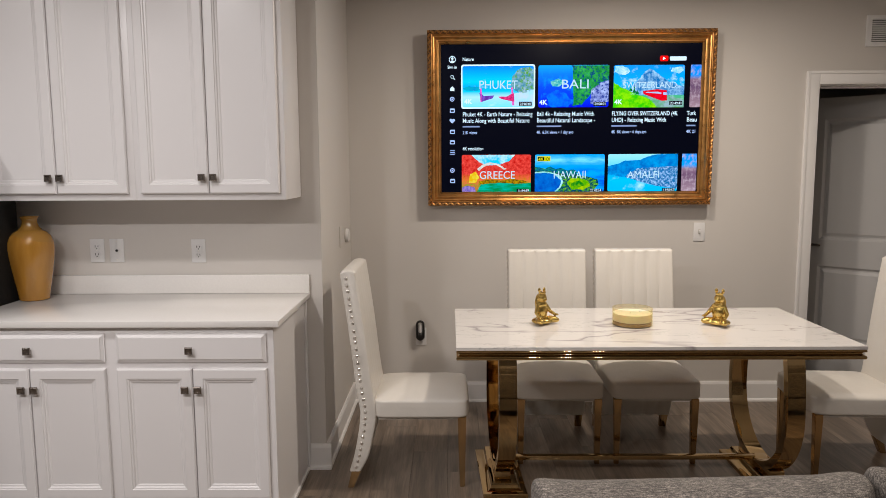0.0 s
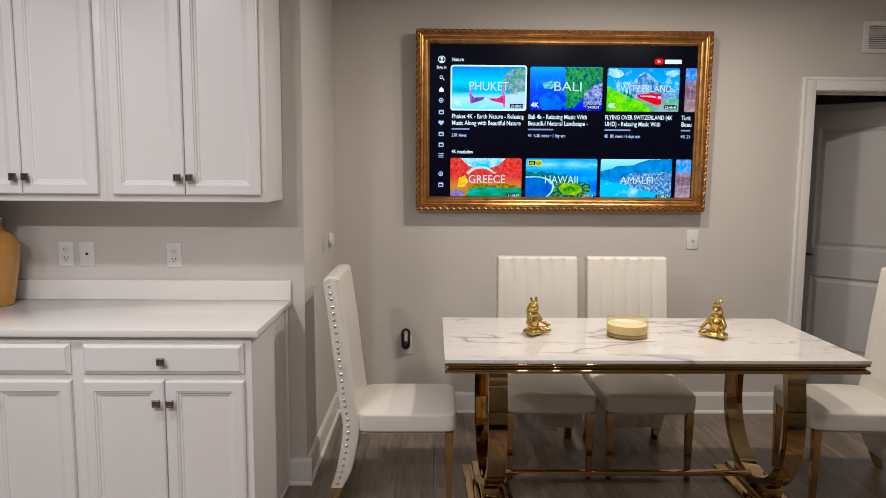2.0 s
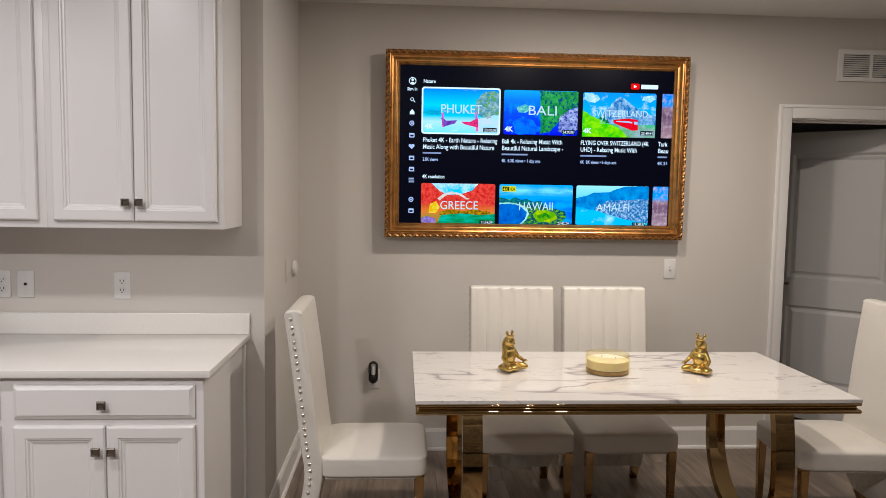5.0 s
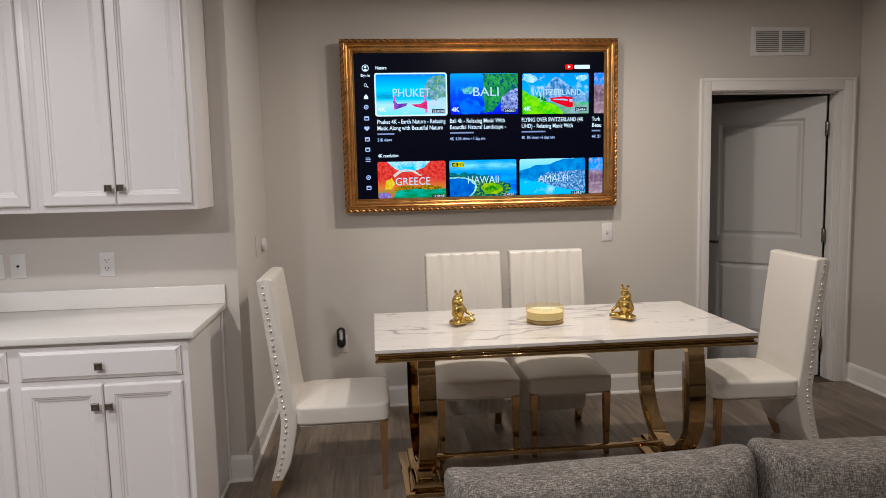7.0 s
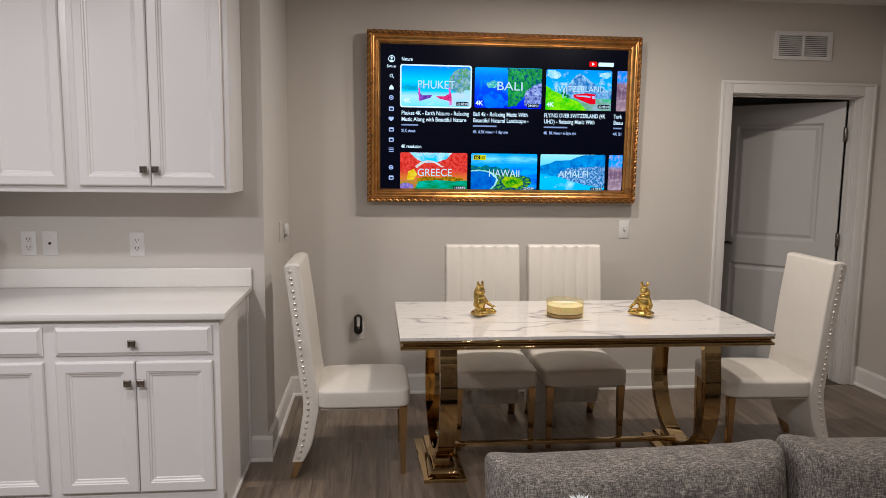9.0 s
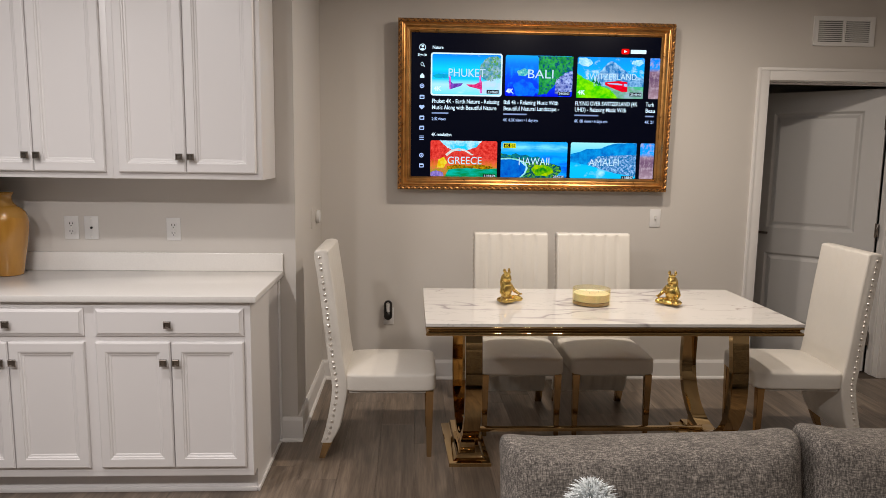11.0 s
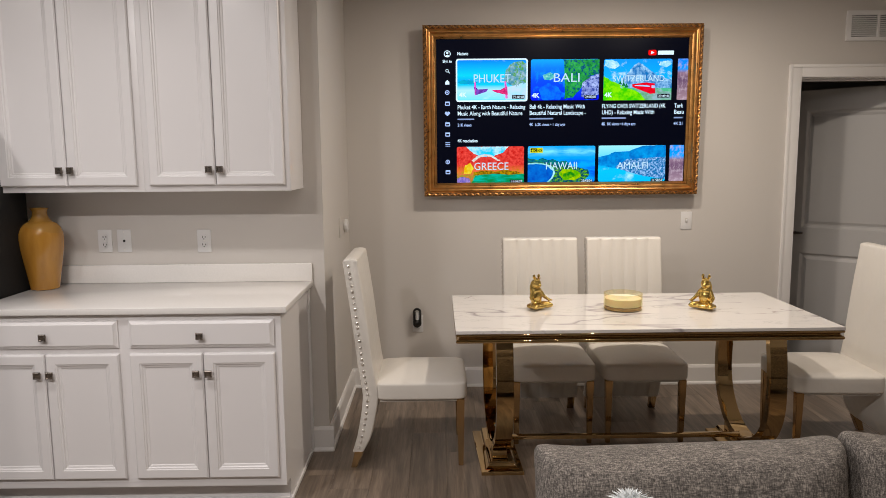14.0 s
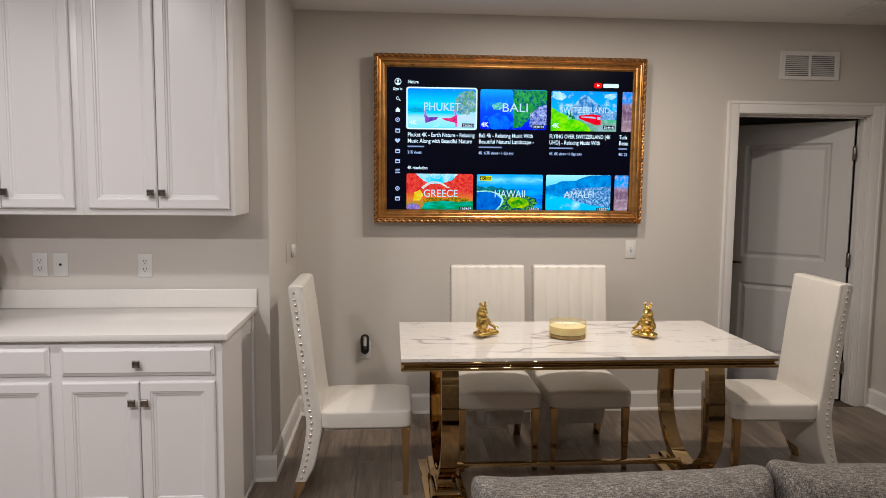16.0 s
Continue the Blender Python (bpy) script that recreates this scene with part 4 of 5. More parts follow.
    tile(940, 1062, 251, 316, mixed("tile_coast", (0.01, 0.30, 0.75), gradient=[(0.0, (0.005, 0.10, 0.40)), (0.5, (0.005, 0.16, 0.62)), (0.70, (0.02, 0.38, 0.75)), (0.85, (0.40, 0.82, 0.93)), (1.0, (0.03, 0.38, 0.72))], second=(0.05, 0.40, 0.78), scale=12, stretch=(0.5, 1, 2)), 0.010)
    shape([(940, 272), (958, 276), (980, 280), (1000, 279), (1020, 288), (1050, 294), (1052, 304), (1040, 316), (940, 316), (940, 288)],
          mixed("tile_crater", (0.008, 0.08, 0.07), second=(0.16, 0.40, 0.05), scale=60, third=(0.004, 0.04, 0.09), cut=(0.48, 0.60)))
    shape([(940, 283), (955, 282), (972, 284), (984, 290), (988, 298), (984, 308), (974, 316), (940, 316)], mixed("tile_lagoon", (0.012, 0.20, 0.46), second=(0.004, 0.08, 0.32), scale=18, cut=(0.35, 0.65)), SY - 0.0033)
    shape([(940, 281.5), (955, 280.5), (973, 282.5), (986, 289), (990, 298), (985, 310), (978, 316), (975, 316), (983, 308), (987, 298), (983.5, 290.5), (972, 285), (955, 283), (940, 284)], mixed("tile_shore", (0.62, 0.85, 0.80), second=(0.30, 0.62, 0.45), scale=50), SY - 0.00335)
    shape([(940, 276), (948, 273), (956, 277), (966, 272), (976, 276), (986, 274), (996, 279), (1008, 277), (1016, 283), (1004, 288), (990, 285), (972, 281), (955, 279), (940, 280)], mixed("tile_range", (0.005, 0.06, 0.16), second=(0.06, 0.26, 0.16), scale=60), SY - 0.0034)
    for a in range(0, 360, 24):
        ca, sa = math.cos(radians(a)), math.sin(radians(a))
        shape([(1017 + 23 * ca, 303 + 10.5 * sa), (1017 + 33 * ca - 2 * sa, min(315.5, 303 + 14.5 * sa + 1.5 * ca)), (1017 + 33 * ca + 2 * sa, min(315.8, 303 + 14.5 * sa - 1.5 * ca))], mixed("tile_ridge_line", (0.35, 0.60, 0.10), second=(0.12, 0.30, 0.04), scale=60), SY - 0.0033)
    shape([(996, 300), (1004, 293), (1020, 292), (1034, 298), (1038, 306), (1026, 313), (1004, 312)], mixed("tile_rim", (0.50, 0.58, 0.07), second=(0.14, 0.38, 0.04), scale=36), SY - 0.0034)
    shape([(1004, 301), (1014, 297), (1026, 300), (1028, 306), (1014, 309), (1004, 306)], mixed("tile_basin", (0.03, 0.20, 0.04), second=(0.22, 0.45, 0.06), scale=44), SY - 0.0037)
    tile(1068, 1190, 251, 316, mixed("tile_amal", (0.10, 0.50, 0.85), gradient=[(0.0, (0.03, 0.50, 0.80)), (0.3, (0.05, 0.55, 0.85)), (0.5, (0.10, 0.42, 0.70)), (0.75, (0.35, 0.75, 0.90)), (1.0, (0.55, 0.88, 0.95))], second=(0.70, 0.92, 0.97), scale=8, cut=(0.55, 0.75)), 0.010)
    shape([(1068, 272), (1085, 268), (1098, 262), (1112, 270), (1130, 258), (1150, 252), (1190, 251), (1190, 290), (1120, 294), (1090, 290), (1068, 286)], mixed("tile_ridge", (0.02, 0.15, 0.36), second=(0.10, 0.36, 0.58), scale=24, cut=(0.36, 0.66)))
    shape([(1098, 290), (1120, 276), (1150, 274), (1190, 272), (1190, 312), (1150, 306), (1120, 298)], mixed("tile_village", (0.04, 0.16, 0.30), second=(0.60, 0.72, 0.80), scale=70, cut=(0.46, 0.66)), SY - 0.0034)
    tile(1197, 1223, 251, 316, mixed("tile_town_low", (0.4, 0.25, 0.35), gradient=[(0.0, (0.42, 0.28, 0.28)), (0.45, (0.18, 0.10, 0.13)), (0.60, (0.32, 0.20, 0.22)), (0.70, (0.05, 0.36, 0.68)), (1.0, (0.03, 0.30, 0.66))], second=(0.64, 0.48, 0.46), scale=40, cut=(0.48, 0.70)), 0.006)
    # titles on the tiles
    pale = glow_material("screen_pale", (0.80, 0.90, 0.96), 0.95)
    for text, px, py, hgt, wid in (("PHUKET", 841, 138, 15, 66), ("BALI", 983, 138, 16, 46), ("SWITZERLAND", 1090, 138, 11, 92), ("GREECE", 842, 293, 14, 62), ("HAWAII", 972, 293, 14, 56), ("AMALFI", 1102, 293, 13, 56)):
        words(text, px, py, hgt, pale, SY - 0.0045, 0.0, wid)
    for px, py in ((816, 166), (946, 168), (1076, 168)):
        words("4K", px, py - 3, 8, WHITE, SY - 0.0045, 0.001, 14)
    tile(944, 967, 254, 263, glow_material("badge_yellow", (0.85, 0.75, 0.08), 1.0), 0.003, SY - 0.0038, "badge")
    tile(945, 956, 255, 262, DARK, 0.002, SY - 0.0041, "badge")
    words("4K", 946, 261.5, 5.5, glow_material("badge_text", (0.85, 0.75, 0.08), 1.0), SY - 0.0046, 0.0004, 9)
    words("HDR", 957, 261.5, 5.5, DARK, SY - 0.0046, 0.0004, 9)
    for px, py in ((911, 160), (1040, 161), (1171, 160), (908, 311), (1036, 312), (1164, 311)):
        tile(px, px + 22, py, py + 7 if py < 300 else 316, DARK, 0.002, SY - 0.0038, "badge")
    for text, px, py in (("23:00:01", 912.5, 166), ("24:00:01", 1041.5, 166.5), ("23:49:41", 1172.5, 166), ("11:54:59", 909.5, 316), ("23:42:24", 1037.5, 316), ("11:58:57", 1165.5, 316)):
        words(text, px, py, 4.5, WHITE, SY - 0.0046, 0.0002, 19)
    # captions
    for text, px, py, hgt, mat, wid in (
            ("Nature", 813, 90.5, 6, WHITE, 19), ("4K resolution", 813, 243, 6, WHITE, 36),
            ("Phuket 4K - Earth Nature - Relaxing", 813, 184.5, 7.5, WHITE, 121), ("Music Along with Beautiful Nature", 813, 195.5, 7.5, WHITE, 116), ("21K views", 813, 215, 5.5, GREY, 25),
            ("Bali 4k - Relaxing Music With", 942, 184.5, 7.5, WHITE, 99), ("Beautiful Natural Landscape -", 942, 195.5, 7.5, WHITE, 101), ("4K  6.3K views \u2022 1 day ago", 942, 215, 5.5, GREY, 64),
            ("FLYING OVER SWITZERLAND (4K", 1072, 184.5, 7.5, WHITE, 114), ("UHD) - Relaxing Music With", 1072, 195.5, 7.5, WHITE, 94), ("4K  8K views \u2022 6 days ago", 1072, 215, 5.5, GREY, 61),
            ("Turk", 1202, 184.5, 7.5, WHITE, 16), ("Beau", 1202, 195.5, 7.5, WHITE, 17), ("4K 21", 1202, 215, 5.5, GREY, 16), ("Sign in", 787, 103, 5, WHITE, 16)):
        words(text, px, py, hgt, mat, bold=0.0005, width=wid)
    for px, w in ((813, 30), (942, 43), (1072, 44), (1202, 16)):
        tile(px, px + w, 201, 203.5, MID, 0.002, SY - 0.003, "caption_bar")
    # mark at the top corner, plain shapes
    tile(1152.5, 1167, 83.5, 93, RED, 0.009, SY - 0.002, "mark")
    shape([(1157.5, 85.5), (1163, 88.3), (1157.5, 91)], WHITE, SY - 0.003, "mark")
    tile(1169.5, 1198, 85, 92, WHITE, 0.004, SY - 0.002, "mark")

    # side icons
    def ring_icon(px, py, r0, r1, mat=WHITE):
        bm = bmesh.new()
        o, i = [bm.verts.new((x, 0, z)) for x, z in disc(r0)], [bm.verts.new((x, 0, z)) for x, z in disc(r1)]
        for k in range(24):
            bm.faces.new((o[k], o[(k + 1) % 24], i[(k + 1) % 24], i[k]))
        lit("icon", bm, mat, screen).matrix_basis = pose(X(px), SY - 0.003, Z(py))

    def dot(px, py, r, mat=WHITE, a0=0, a1=360):
        lit("icon", flat(disc(r, 24, a0, a1), 0.0), mat, screen).matrix_basis = pose(X(px), SY - 0.0035, Z(py))

    ring_icon(795.5, 88, 0.021, 0.017)
    dot(795.5, 86.3, 0.0075)
    dot(795.5, 93.2, 0.013, WHITE, 10, 190)
    ring_icon(795, 117, 0.010, 0.007)
    shape([(797, 119.5), (798, 118.7), (800.3, 121.3), (799.4, 122)], WHITE, name="icon")
    shape([(791.5, 137), (795.3, 132.8), (799, 137), (799, 141), (791.5, 141)], WHITE, name="icon")
    for py in (155, 278):
        ring_icon(795, py, 0.014, 0.009, GREY)
        dot(795, py, 0.005, GREY)
    for py in (174, 210.5, 228.5, 296):
        tile(791, 799.5, py - 3.2, py + 4, GREY, 0.004, SY - 0.003, "icon")
        tile(792.5, 798, py - 0.5, py + 2.5, DARK, 0.002, SY - 0.004, "icon")
    for dx in (-2.2, 2.2):
        dot(795 + dx, 191, 0.009, GREY)
    shape([(790.8, 192.5), (799.2, 192.5), (795, 196.5)], GREY, name="icon")
    for k in range(3):
        tile(791, 799.5, 243 + 3 * k, 244.2 + 3 * k, GREY, 0.001, SY - 0.003, "icon")
    return tv


television()


# ---- dining table ----
TX0, TX1, TY0, TY1, TOP = 0.092, 1.803, 3.060, 3.870, 0.768


def dining_table():
    t = thing("dining_table", "long white marble dining table on polished gold U legs", "table", pose((TX0 + TX1) / 2, (TY0 + TY1) / 2, 0))
    hx, hy = (TX1 - TX0) / 2, (TY1 - TY0) / 2
    part("marble_top", boxed(-hx, hx, -hy, hy, TOP - 0.016, TOP, bevel=0.003, seg=2), MARBLE, t, "glossy white marble slab with grey-brown veins", angle=20)
    # rim under the slab: a ribbed gold moulding
    # rim profile: a bead, a hollow and a rounded lower lip
    prof = [(0.03, -0.016), (0.006, -0.0162)]
    prof += [(0.004 - 0.0024 * math.sin(math.pi * k / 8), -0.0165 - 0.010 * k / 8) for k in range(9)]
    prof += [(0.007 + 0.008 * math.sin(math.pi * k / 10), -0.027 - 0.015 * k / 10) for k in range(11)]
    prof += [(0.004 - 0.003 * math.sin(math.pi * k / 8), -0.0425 - 0.0145 * k / 8) for k in range(9)]
    prof += [(0.03, -0.0572)]
    bm = bmesh.new()
    loops = []
    for inset, z in prof:
        loops.append([bm.verts.new((sx * (hx - inset), sy * (hy - inset), TOP + z)) for sx, sy in ((-1, -1), (1, -1), (1, 1), (-1, 1))])
    for a, b in zip(loops, loops[1:]):
        for k in range(4):
            bm.faces.new((a[k], a[(k + 1) % 4], b[(k + 1) % 4], b[k]))
    bm.faces.new(loops[-1])
    part("rim", bm, GOLD, t, "ribbed polished gold rim", angle=40)
    for cx, twist in ((0.312 - (TX0 + TX1) / 2, -0.034), (1.597 - (TX0 + TX1) / 2, 0.014)):
        # a U of flat bar standing across the table
        w, th, r, cy, zb = 0.0395, 0.040, 0.335, 0.068, 0.052
        path = []
        high = TOP - 0.057 - zb - r
        for k in range(8):
            f = 1 - k / 8
            path.append((cy - r + 0.042 * f * f, zb + r + high * f, math.pi))
        for k in range(29):
            a = math.pi + math.pi * k / 28
            path.append((cy + r * math.cos(a), zb + r + r * math.sin(a), a))
        for k in range(1, 9):
            f = k / 8
            path.append((cy + r - 0.042 * f * f, zb + r + high * f, 0.0))
        bm = bmesh.new()
        rows = []
        for y, z, a in path:
            ix, iz = -math.cos(a) * th, -math.sin(a) * th
            ring = [(-w, 0), (w, 0), (w, 1), (-w, 1)]
            rows.append([bm.verts.new((cx + x + twist * (y - cy), y + f * ix, z + f * iz)) for x, f in ring])
        for p, q in zip(rows, rows[1:]):
            for k in range(4):
                bm.faces.new((p[k], p[(k + 1) % 4], q[(k + 1) % 4], q[k]))
        bm.faces.new(rows[0]), bm.faces.new(rows[-1])
        edges = [e for e in bm.edges if len(e.link_faces) == 2 and e.calc_face_angle(0) > 1.2]
        bmesh.ops.bevel(bm, geom=edges, offset=0.003, segments=2, affect="EDGES")
        part("u_leg", bm, GOLD, t, "U-shaped polished gold leg", angle=30)
        # foot plate: a flat step, then a hollow curve up to a narrow top
        bm = bmesh.new()
        loops = []
        for hw, hl, z in ((0.103, 0.260, 0.0), (0.103, 0.260, 0.015), (0.100, 0.257, 0.018), (0.086, 0.243, 0.020), (0.074, 0.231, 0.025), (0.064, 0.221, 0.034), (0.059, 0.216, 0.046), (0.057, 0.214, 0.052)):
            loops.append([bm.verts.new((cx + sx * hw + twist * sy * hl, 0.075 + sy * hl, z)) for sx, sy in ((-1, -1), (1, -1), (1, 1), (-1, 1))])
        for a, b in zip(loops, loops[1:]):
            for k in range(4):
                bm.faces.new((a[k], a[(k + 1) % 4], b[(k + 1) % 4], b[k]))
        bm.faces.new(loops[0]), bm.faces.new(loops[-1])
        part("plinth", bm, GOLD, t, "polished gold foot plate", angle=30)
        bm = boxed(cx - 0.036, cx + 0.036, -0.11, 0.246, 0.0524, 0.094, bevel=0.005)
        part("block", bm, GOLD, t, angle=30)
    part("stretcher", boxed(0.310 - (TX0 + TX1) / 2 + 0.03, 1.597 - (TX0 + TX1) / 2 - 0.03, 0.055, 0.085, 0.078, 0.100, bevel=0.003), GOLD, t, "gold bar between the legs", angle=30)
    return t


dining_table()


# ---- chairs ----
def dining_chair(m, channelled=True, upright=0.0):
    c = thing("dining_chair", "cream leather high-back dining chair with " + ("channelled back" if channelled else "smooth back") + " and gold legs", "chair", m, group="chairs round the table")
    rear = [(0.312, 1.030), (0.274, 0.795), (0.234, 0.511), (0.214, 0.40), (0.211, 0.35), (0.217, 0.28), (0.236, 0.165), (0.258, 0.085)]
    front = [(0.240, 1.030), (0.200, 0.795), (0.159, 0.511), (0.138, 0.40), (0.135, 0.35), (0.143, 0.28), (0.166, 0.165), (0.204, 0.085)]

    rear = [(y - upright * (z - 0.3), z) for y, z in rear]
    front = [(y - upright * (z - 0.3), z) for y, z in front]

    def resample(pts, n):
        out = []
        for k in range(n + 1):
            s = k / n * (len(pts) - 1)
            i = min(int(s), len(pts) - 2)
            f = s - i
            p0, p1, p2, p3 = pts[max(i - 1, 0)], pts[i], pts[i + 1], pts[min(i + 2, len(pts) - 1)]
            out.append(tuple(0.5 * (2 * p1[j] + (p2[j] - p0[j]) * f + (2 * p0[j] - 5 * p1[j] + 4 * p2[j] - p3[j]) * f * f + (3 * p1[j] - p0[j] - 3 * p2[j] + p3[j]) * f ** 3) for j in (0, 1)))
        return out

    rr, ff = resample(rear, 28), resample(front, 28)
    top = [(y - upright * 0.74, z) for y, z in ((0.308, 1.040), (0.296, 1.046), (0.274, 1.048), (0.254, 1.046), (0.243, 1.040))]
    half, chans, per = 0.221, 6, 6
    xs = [-half, -half + 0.002, -half + 0.007] + [(-half + 0.012) + (2 * half - 0.024) * k / (chans * per) for k in range(chans * per + 1)] + [half - 0.007, half - 0.002, half]
    bm = bmesh.new()
    loops = []
    for n, x in enumerate(xs):
        shrink = {0: 0.010, 1: 0.004, 2: 0.001}.get(min(n, len(xs) - 1 - n), 0.0)
        dip = 0.0
        if 3 <= n <= len(xs) - 4:
            s = ((n - 3) % per) / per
            dip = (0.0070 if channelled else 0.0012) * (1 - abs(math.sin(math.pi * s)) ** 0.35)
            if n in (3, len(xs) - 4):
                dip = 0.0
        loop = []
        for (ry, rz), (fy, fz) in zip(reversed(rr), reversed(ff)):
            loop.append((ry - shrink, rz))
        for y, z in top:
            loop.append((y, z - shrink * 0.8 - dip * 0.15))
        for fy, fz in ff:
            loop.append((fy + shrink + dip, fz))
        loops.append([bm.verts.new((x, y, z)) for y, z in loop])
    k = len(loops[0])
    for a, b in zip(loops, loops[1:]):
        for i in range(k):
            bm.faces.new((a[i], a[(i + 1) % k], b[(i + 1) % k], b[i]))
    bm.faces.new(loops[0]), bm.faces.new(loops[-1])
    part("backrest", bm, LEATHER, c, "tall cream leather back reaching down behind the seat", angle=50)
    for side in (-1, 1):
        bm = bmesh.new()
        line = resample(rear, 200)
        acc, last, want = 0.0, line[0], 0.018
        for p in line[1:]:
            acc += math.dist(p, last)
            last = p
            if acc >= want:
                want += 0.0305
                blob(bm, (side * (half + 0.0005), p[0] - 0.0235, p[1]), (0.0048, 0.0080, 0.0080), seg=10, rings=6)
        tagged(part("nailhead_trim", bm, NAIL, c, "row of round nickel nailheads"), kind="stuff")
        bm = bmesh.new()
        for p, q in zip(rr[::2], rr[2::2]):
            rod(bm, (side * (half - 0.004), p[0] - 0.003, p[1]), (side * (half - 0.004), q[0] - 0.003, q[1]), 0.0035, 0.0035, 6)
        part("welt", bm, LEATHER, c, "piped edge seam")
    bm = soft_box(bmesh.new(), (0, -0.076, 0.392), (0.227, 0.227, 0.050), 0.19, 64, 32)
    for v in bm.verts:
        if v.co.z > 0.42:
            f = max(0.0, 1 - (v.co.x / 0.226) ** 2) * max(0.0, 1 - ((v.co.y + 0.076) / 0.226) ** 2)
            v.co.z += 0.034 * f - 0.006
    part("seat", bm, LEATHER, c, "padded cream leather seat", angle=60)
    part("seat_frame", boxed(-0.205, 0.205, -0.28, 0.125, 0.334, 0.347), WELT, c, smooth=False)
    for x in (-0.195, 0.195):
        bm = bmesh.new()
        lo, hi = 0.012, 0.019
        y0 = -0.270
        v = [bm.verts.new((x + sx * r, y0 + sy * r, z)) for z, r in ((0.0, lo), (0.345, hi)) for sx, sy in ((-1, -1), (1, -1), (1, 1), (-1, 1))]
        for f in ((0, 1, 2, 3), (7, 6, 5, 4), (0, 4, 5, 1), (1, 5, 6, 2), (2, 6, 7, 3), (3, 7, 4, 0)):
            bm.faces.new([v[i] for i in f])
        bmesh.ops.bevel(bm, geom=bm.edges[:], offset=0.0025, segments=2, affect="EDGES")
        part("leg", bm, BRASSLEG, c, "tapered gold metal leg")
        bm = bmesh.new()
        v = [bm.verts.new((x + sx * 0.019, y, z)) for z, ya, yb in ((0.0, 0.248, 0.276), (0.088, 0.210, 0.254)) for sx, y in ((-1, ya), (1, ya), (1, yb), (-1, yb))]
        for f in ((0, 1, 2, 3), (7, 6, 5, 4), (0, 4, 5, 1), (1, 5, 6, 2), (2, 6, 7, 3), (3, 7, 4, 0)):
            bm.faces.new([v[i] for i in f])
        bmesh.ops.bevel(bm, geom=bm.edges[:], offset=0.002, segments=2, affect="EDGES")
        part("leg", bm, BRASSLEG, c, "tapered gold metal leg")
    return c


chair = dining_chair(pose(0.622, 3.930, 0, 0, 0, 0))
copy_thing(chair, pose(1.115, 3.930, 0, 0, 0, -0.6))
dining_chair(pose(-0.147, 3.600, 0, 0, 0, 90), False, 0.03)
dining_chair(pose(2.088, 3.612, 0, 0, 0, -92.5), False, 0.045)


# ---- on the table ----
def figurine(m):
    """A small seated figure, plain shapes in one mesh; it faces +x."""
    bm = bmesh.new()
    blob(bm, (0.0, 0.0, 0.017), (0.045, 0.058, 0.017))
    for s in (-1, 1):
        blob(bm, (0.022, s * 0.036, 0.022), (0.040, 0.020, 0.017), Matrix.Rotation(s * 0.5, 4, "Z"))
        rod(bm, (-0.008, s * 0.022, 0.094), (0.004, s * 0.044, 0.058), 0.0105, 0.009)
        rod(bm, (0.004, s * 0.044, 0.058), (0.040, s * 0.050, 0.044), 0.009, 0.0065)
        blob(bm, (0.044, s * 0.051, 0.047), (0.010, 0.007, 0.005))
        blob(bm, (-0.007, s * 0.0155, 0.163), (0.006, 0.0075, 0.0115))
    blob(bm, (-0.008, 0, 0.060), (0.027, 0.033, 0.046))
    blob(bm, (-0.008, 0, 0.094), (0.023, 0.030, 0.020))
    blob(bm, (-0.004, 0, 0.126), (0.022, 0.023, 0.025))
    blob(bm, (0.014, 0, 0.121), (0.012, 0.011, 0.010))
    blob(bm, (-0.022, 0, 0.100), (0.017, 0.026, 0.046))
    lathe(bm, [(0.015, 0.0), (0.017, 0.008), (0.0155, 0.008), (0.012, 0.002)], -0.004, 0, 0.144, 16)
    for k in range(7):
        a = 2 * math.pi * k / 7
        rod(bm, (-0.004 + 0.0155 * math.cos(a), 0.0155 * math.sin(a), 0.150), (-0.004 + 0.018 * math.cos(a), 0.018 * math.sin(a), 0.162), 0.0032, 0.0008, 6)
    ob = finish("figurine", bm, STATUE, angle=180)
    mod = ob.modifiers.new("fuse", "REMESH")
    mod.mode, mod.voxel_size, mod.use_smooth_shade = "VOXEL", 0.0019, True
    ob.matrix_basis = m
    return tagged(ob, "small gold seated meditating figurine on the marble top", "figurine", "gold figurines")


fig = figurine(pose(0.510, 3.50, TOP, 0, 0, -55))
copy_thing(fig, pose(1.330, 3.455, TOP, 0, 0, 226))


def candle():
    c = thing("candle_bowl", "wide pale yellow candle in a glass bowl on the table", "candle", pose(0.932, 3.475, TOP + 0.0008))
    R, H = 0.094, 0.082
    part("glass_bowl", lathe(bmesh.new(), [(R - 0.010, 0.0), (R - 0.001, 0.003), (R, 0.012), (R, H - 0.001), (R - 0.0015, H), (R - 0.004, H - 0.001), (R - 0.0048, 0.0035), (R - 0.014, 0.0022), (0.0, 0.002)], seg=64), AMBER, c, "thick amber glass bowl")
    part("wax", lathe(bmesh.new(), [(R - 0.0125, 0.0192), (R - 0.0055, 0.021), (R - 0.0055, 0.057), (R - 0.009, 0.059), (0.0, 0.0585)], seg=64), WAX, c, "pale yellow wax")
    part("base", lathe(bmesh.new(), [(R - 0.014, 0.0026), (R - 0.0052, 0.004), (R - 0.0052, 0.018), (R - 0.012, 0.019), (0.0, 0.0188)], seg=64), AMBER_BASE, c, "amber tinted base")
    bm = bmesh.new()
    for k in range(3):
        a = 2 * math.pi * k / 3
        rod(bm, (0.035 * math.cos(a), 0.035 * math.sin(a), 0.0585), (0.035 * math.cos(a), 0.035 * math.sin(a), 0.067), 0.001, 0.001, 6)
    part("wick", bm, WELT, c)


candle()


